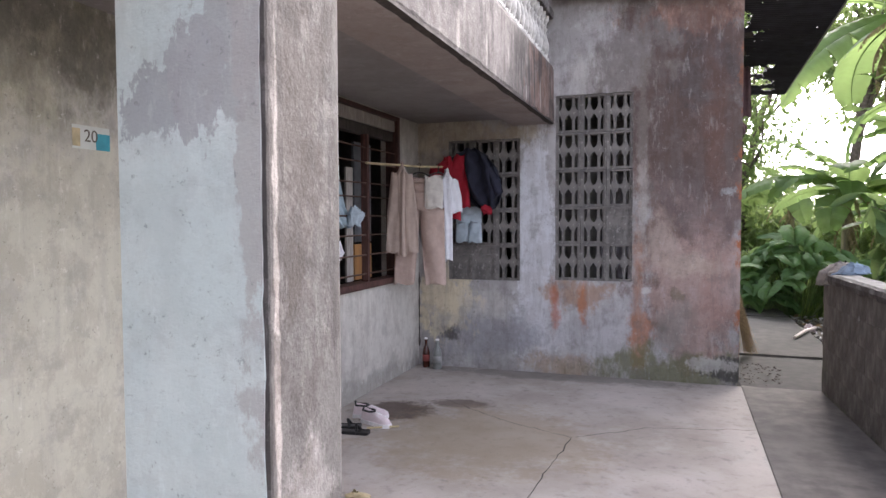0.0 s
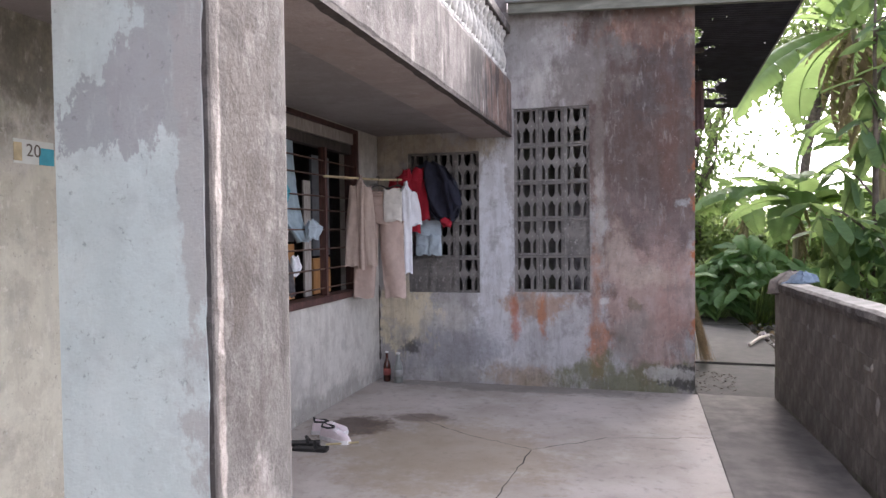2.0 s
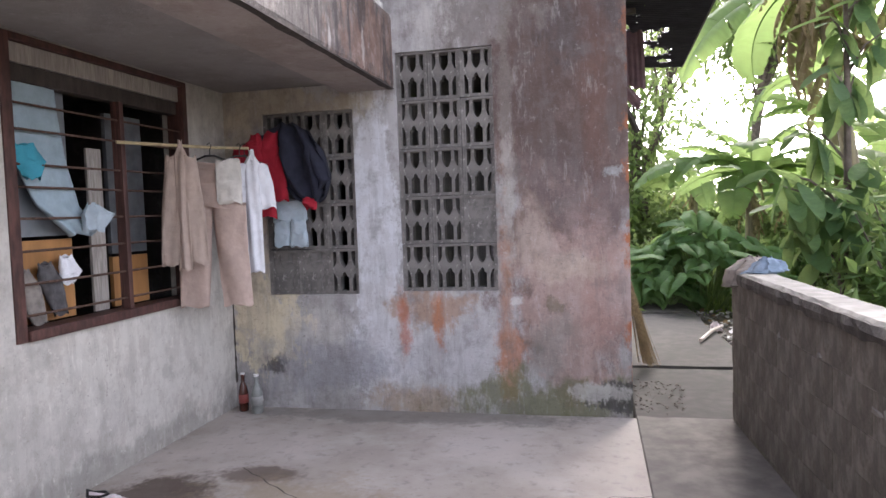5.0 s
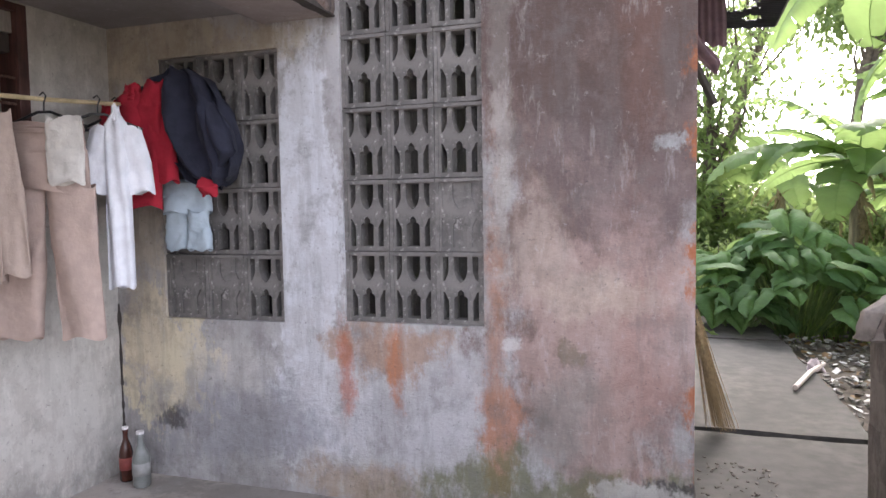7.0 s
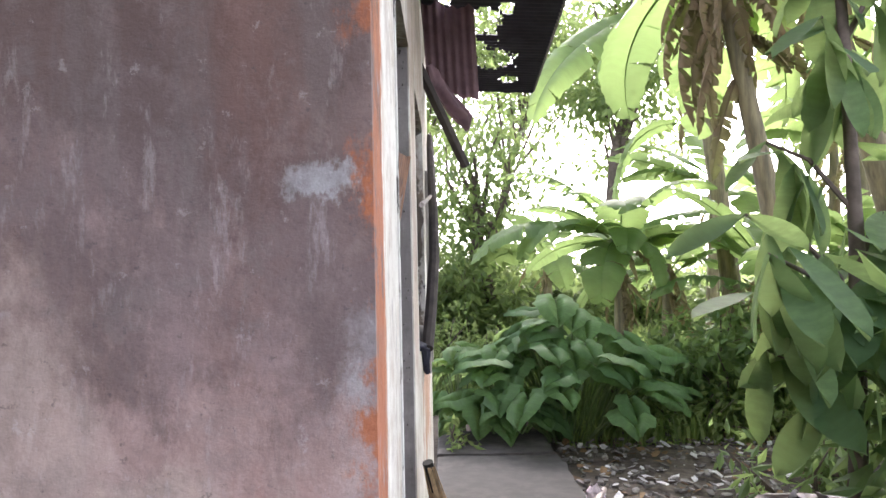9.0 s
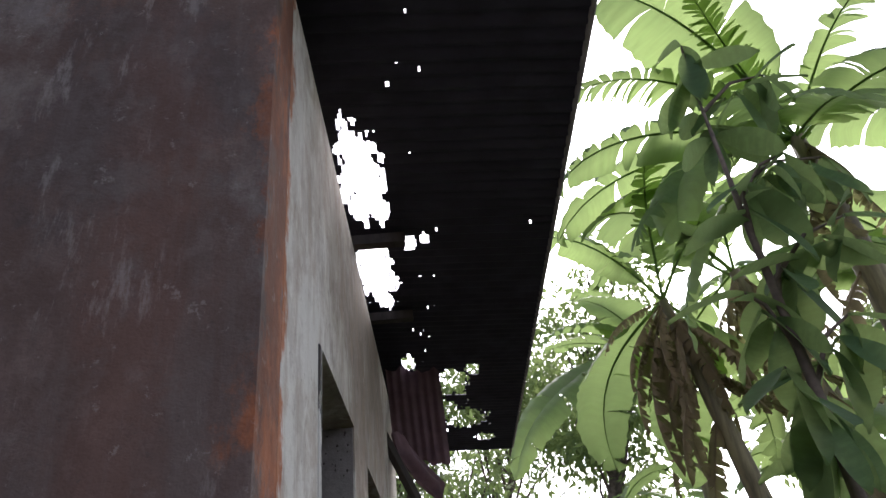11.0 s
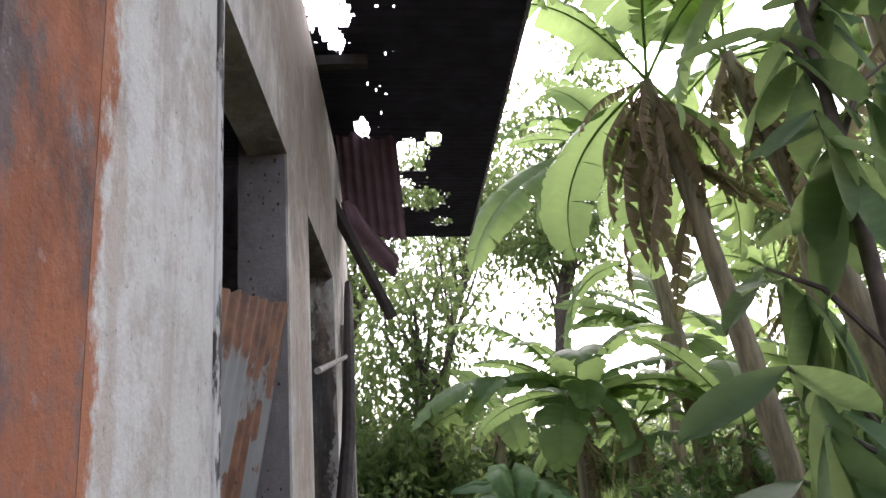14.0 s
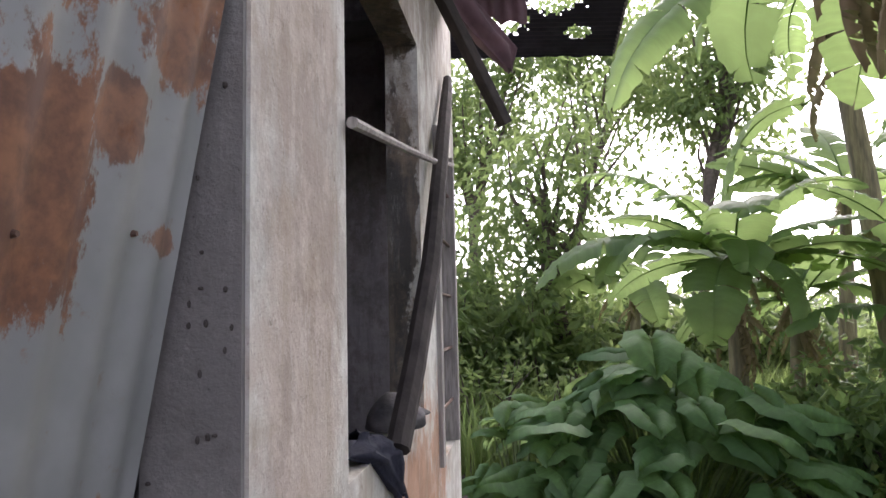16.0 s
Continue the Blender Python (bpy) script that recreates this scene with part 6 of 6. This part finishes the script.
# pocks in the pier
pr = random.Random(9)
pit_mesh = bpy.data.meshes.new("pit")
pmb = tubed([(0, 0.0, 0), (0, -0.004, 0)], [0.011, 0.006], 7)
pmb.to_mesh(pit_mesh)
pmb.free()
pit_mesh.materials.append(m_wood_old)
pier = bpy.data.objects["pocked_pier"]
for i in range(110):
    o = new("pit", pit_mesh)
    o.parent = pier
    o.location = (0.405 + 0.12 * pr.random(), 8.367, 0.4 + 2.1 * pr.random())
    o.scale = (pr.uniform(0.2, 0.4), 1, pr.uniform(0.25, 0.6))

tagged(part("bamboo_cane", tubed([(0.565, 8.84, 1.9), (0.57, 9.4, 1.985), (0.58, 10.0, 2.08), (0.585, 10.62, 2.2)], [0.013, 0.012, 0.012, 0.011], 8), m_wood_grey), "thin pale weathered cane across the opening", "cane")
tagged(part("wooden_pole", tubed([(0.565, 9.27, 1.165), (0.585, 9.43, 1.36), (0.605, 9.68, 1.67), (0.6, 9.95, 1.97), (0.575, 10.55, 2.52), (0.57, 10.64, 2.62)], [0.034, 0.034, 0.033, 0.031, 0.027, 0.02], 9), m_wood_old), "dark crooked wooden pole leaning on the wall", "pole")
beam = tagged(part("fallen_rafter", boxed(-0.03, 0.03, -0.025, 0.025, 0, 0.85, bevel=0.008), m_wood_old), "charred broken rafter hanging from the roof", "rafter")
beam.matrix_world = look((0.5, 10.3, 3.07), (0.83, 10.6, 2.39)) @ pose(0, 0, -0.83)
sheet = thing("hanging_sheet", "torn maroon corrugated sheet hanging from the roof", "corrugated sheet")
hv, hf = [], []
for j in range(13):
    for i in range(41):
        s, t = i / 40, j / 12
        w = 0.1 * noise.noise(Vector((s * 5, t * 3, 4))) if j in (0, 12) else 0
        hv.append((0.53 + 0.4 * s + 0.03 * t, 10.62 + 0.12 * t + 0.05 * s + 0.012 * math.sin(s * 40), 3.63 - 0.66 * t + 0.6 * w - 0.03 * s))
for j in range(12):
    for i in range(40):
        k = j * 41 + i
        hf.append((k, k + 1, k + 42, k + 41))
from_arrays("sheet", hv, hf, m_purple, sheet, smooth=True)
strip = part("torn_flashing", hang(bmesh.new(), [(0.6, 10.5, 3.1), (0.66, 10.55, 2.95), (0.8, 10.7, 2.8), (0.86, 10.75, 2.68)], [0.05, 0.1, 0.12, 0.02], [0.02, 0.04, 0.05, 0.01], (0.6, 0.6, 0), 4, 0.3, 2), m_purple, sheet, "curled torn metal strip", smooth=True)
capr = thing("cap", "grey cloth cap on the window sill", "cap")
cm = bmesh.new()
bmesh.ops.create_uvsphere(cm, u_segments=20, v_segments=10, radius=1)
for v in cm.verts:
    sag = 1 + 0.12 * noise.noise(v.co * 2.3)
    v.co = Vector((0.5 + 0.09 * v.co.x * sag, 9.58 + 0.13 * v.co.y * sag, 1.175 + (0.1 * v.co.z * sag if v.co.z > 0 else 0.0)))
part("crown", cm, f_grey, capr, smooth=True)
cm = bmesh.new()
bmesh.ops.create_uvsphere(cm, u_segments=18, v_segments=8, radius=1)
for v in cm.verts:
    v.co = Vector((0.51 + 0.075 * v.co.x, 9.74 + 0.1 * v.co.y, 1.19 + 0.012 * v.co.z - 0.25 * max(0, v.co.y) ** 2 * 0.1 - 0.012 * v.co.x ** 2 + 0.012))
part("brim", cm, f_grey, capr, smooth=True)
o = part("rag", hang(bmesh.new(), [(0.49, 9.12, 1.225), (0.5, 9.14, 1.2), (0.54, 9.2, 1.165), (0.558, 9.34, 1.03)], [0.03, 0.16, 0.12, 0.02], [0.03, 0.05, 0.03, 0.012], (0, 1, 0), 6, 0.25, 2), f_black, smooth=True)
tagged(o, "black rag draped over the window sill", "rag")
bars = structure(thing("window_4", "narrow opening with a weathered frame and iron bars", "window"), "", "")
ya, yb, za, zb = OPEN_3
part("frame_side", boxed(XS - 0.1, XS + 0.02, ya, ya + 0.06, za, zb, bevel=0.005), m_wood_grey, bars)
part("frame_side", boxed(XS - 0.1, XS + 0.02, yb - 0.06, yb, za, zb, bevel=0.005), m_wood_grey, bars)
for i in range(5):
    part("iron_bar", tubed([(XS - 0.01, ya + 0.06, za + 0.2 + 0.25 * i), (XS - 0.01, yb - 0.06, za + 0.2 + 0.25 * i)], 0.008, 6), m_iron, bars)

# crack down the corner of the walls
kb = bmesh.new()
prev = None
for i in range(40):
    z = 0.12 + 0.8 * i / 39
    w = 0.010 + 0.008 * noise.noise(Vector((z * 9, 3, 3))) + 0.005 * noise.noise(Vector((z * 30, 3, 3)))
    ring = [kb.verts.new(p) for p in ((XW + 0.002, YN - w, z), (XW + max(0.004, w * 1.3), YN - 0.002, z))]
    if prev:
        kb.faces.new((prev[0], prev[1], ring[1], ring[0]))
    prev = ring
structure(part("corner_crack", kb, m_wood_old), "black crack down the corner of the plaster walls", "crack")

# cracks in the yard floor
m_crack = plain("crack_dirt", (0.045, 0.04, 0.035), 0.95)


def crack(points, width, seed):
    r = random.Random(seed)
    bm = bmesh.new()
    prev = None
    pts = []
    for a, b in zip(points, points[1:]):
        for i in range(12):
            t = i / 12
            pts.append((a[0] + (b[0] - a[0]) * t + r.gauss(0, 0.008), a[1] + (b[1] - a[1]) * t + r.gauss(0, 0.008)))
    pts.append(points[-1])
    for i, (x, y) in enumerate(pts):
        w = width * r.uniform(0.3, 1.1)
        nx, ny = (0.7, 0.7) if i == 0 else (-(y - pts[i - 1][1]), x - pts[i - 1][0])
        l = math.hypot(nx, ny) or 1
        row = [bm.verts.new((x + s * w * nx / l, y + s * w * ny / l, FZ + 0.0015)) for s in (-1, 1)]
        if prev:
            bm.faces.new((prev[0], prev[1], row[1], row[0]))
        prev = row
    bmesh.ops.recalc_face_normals(bm, faces=bm.faces)
    o = part("floor_crack", bm, m_crack)
    structure(o, "thin dark crack in the concrete floor", "crack")


crack([(-0.9, 2.6), (-0.78, 3.98), (-0.72, 4.9), (-1.28, 5.15), (-1.9, 5.6)], 0.005, 1)
crack([(-0.9, 2.6), (-1.9, 2.75), (-2.6, 2.7)], 0.004, 3)
crack([(-0.72, 4.9), (-0.2, 5.3), (0.56, 5.5)], 0.004, 2)

# blocks of the parapet, on the yard side and the end
blk = boxed(0, 0.02, -0.1975, 0.1975, -0.0965, 0.0965, bevel=0.003)
blk_mesh = bpy.data.meshes.new("concrete_block")
blk.to_mesh(blk_mesh)
blk.free()
blk_mesh.materials.append(m_block)
ang = math.atan(-0.055)
for row in range(5):
    for i in range(18):
        y = 6.75 - 0.4 * i - (0.2 if row % 2 else 0)
        if y < 0:
            continue
        o = new("concrete_block", blk_mesh)
        o.parent = parapet
        o.matrix_local = Matrix.LocRotScale((par_x(y) - 0.0075 + 0.0015 * rng.uniform(-1, 1), y, FZ + 0.11 + 0.197 * row), Euler((0, 0, -ang)), (1, 1, 1))
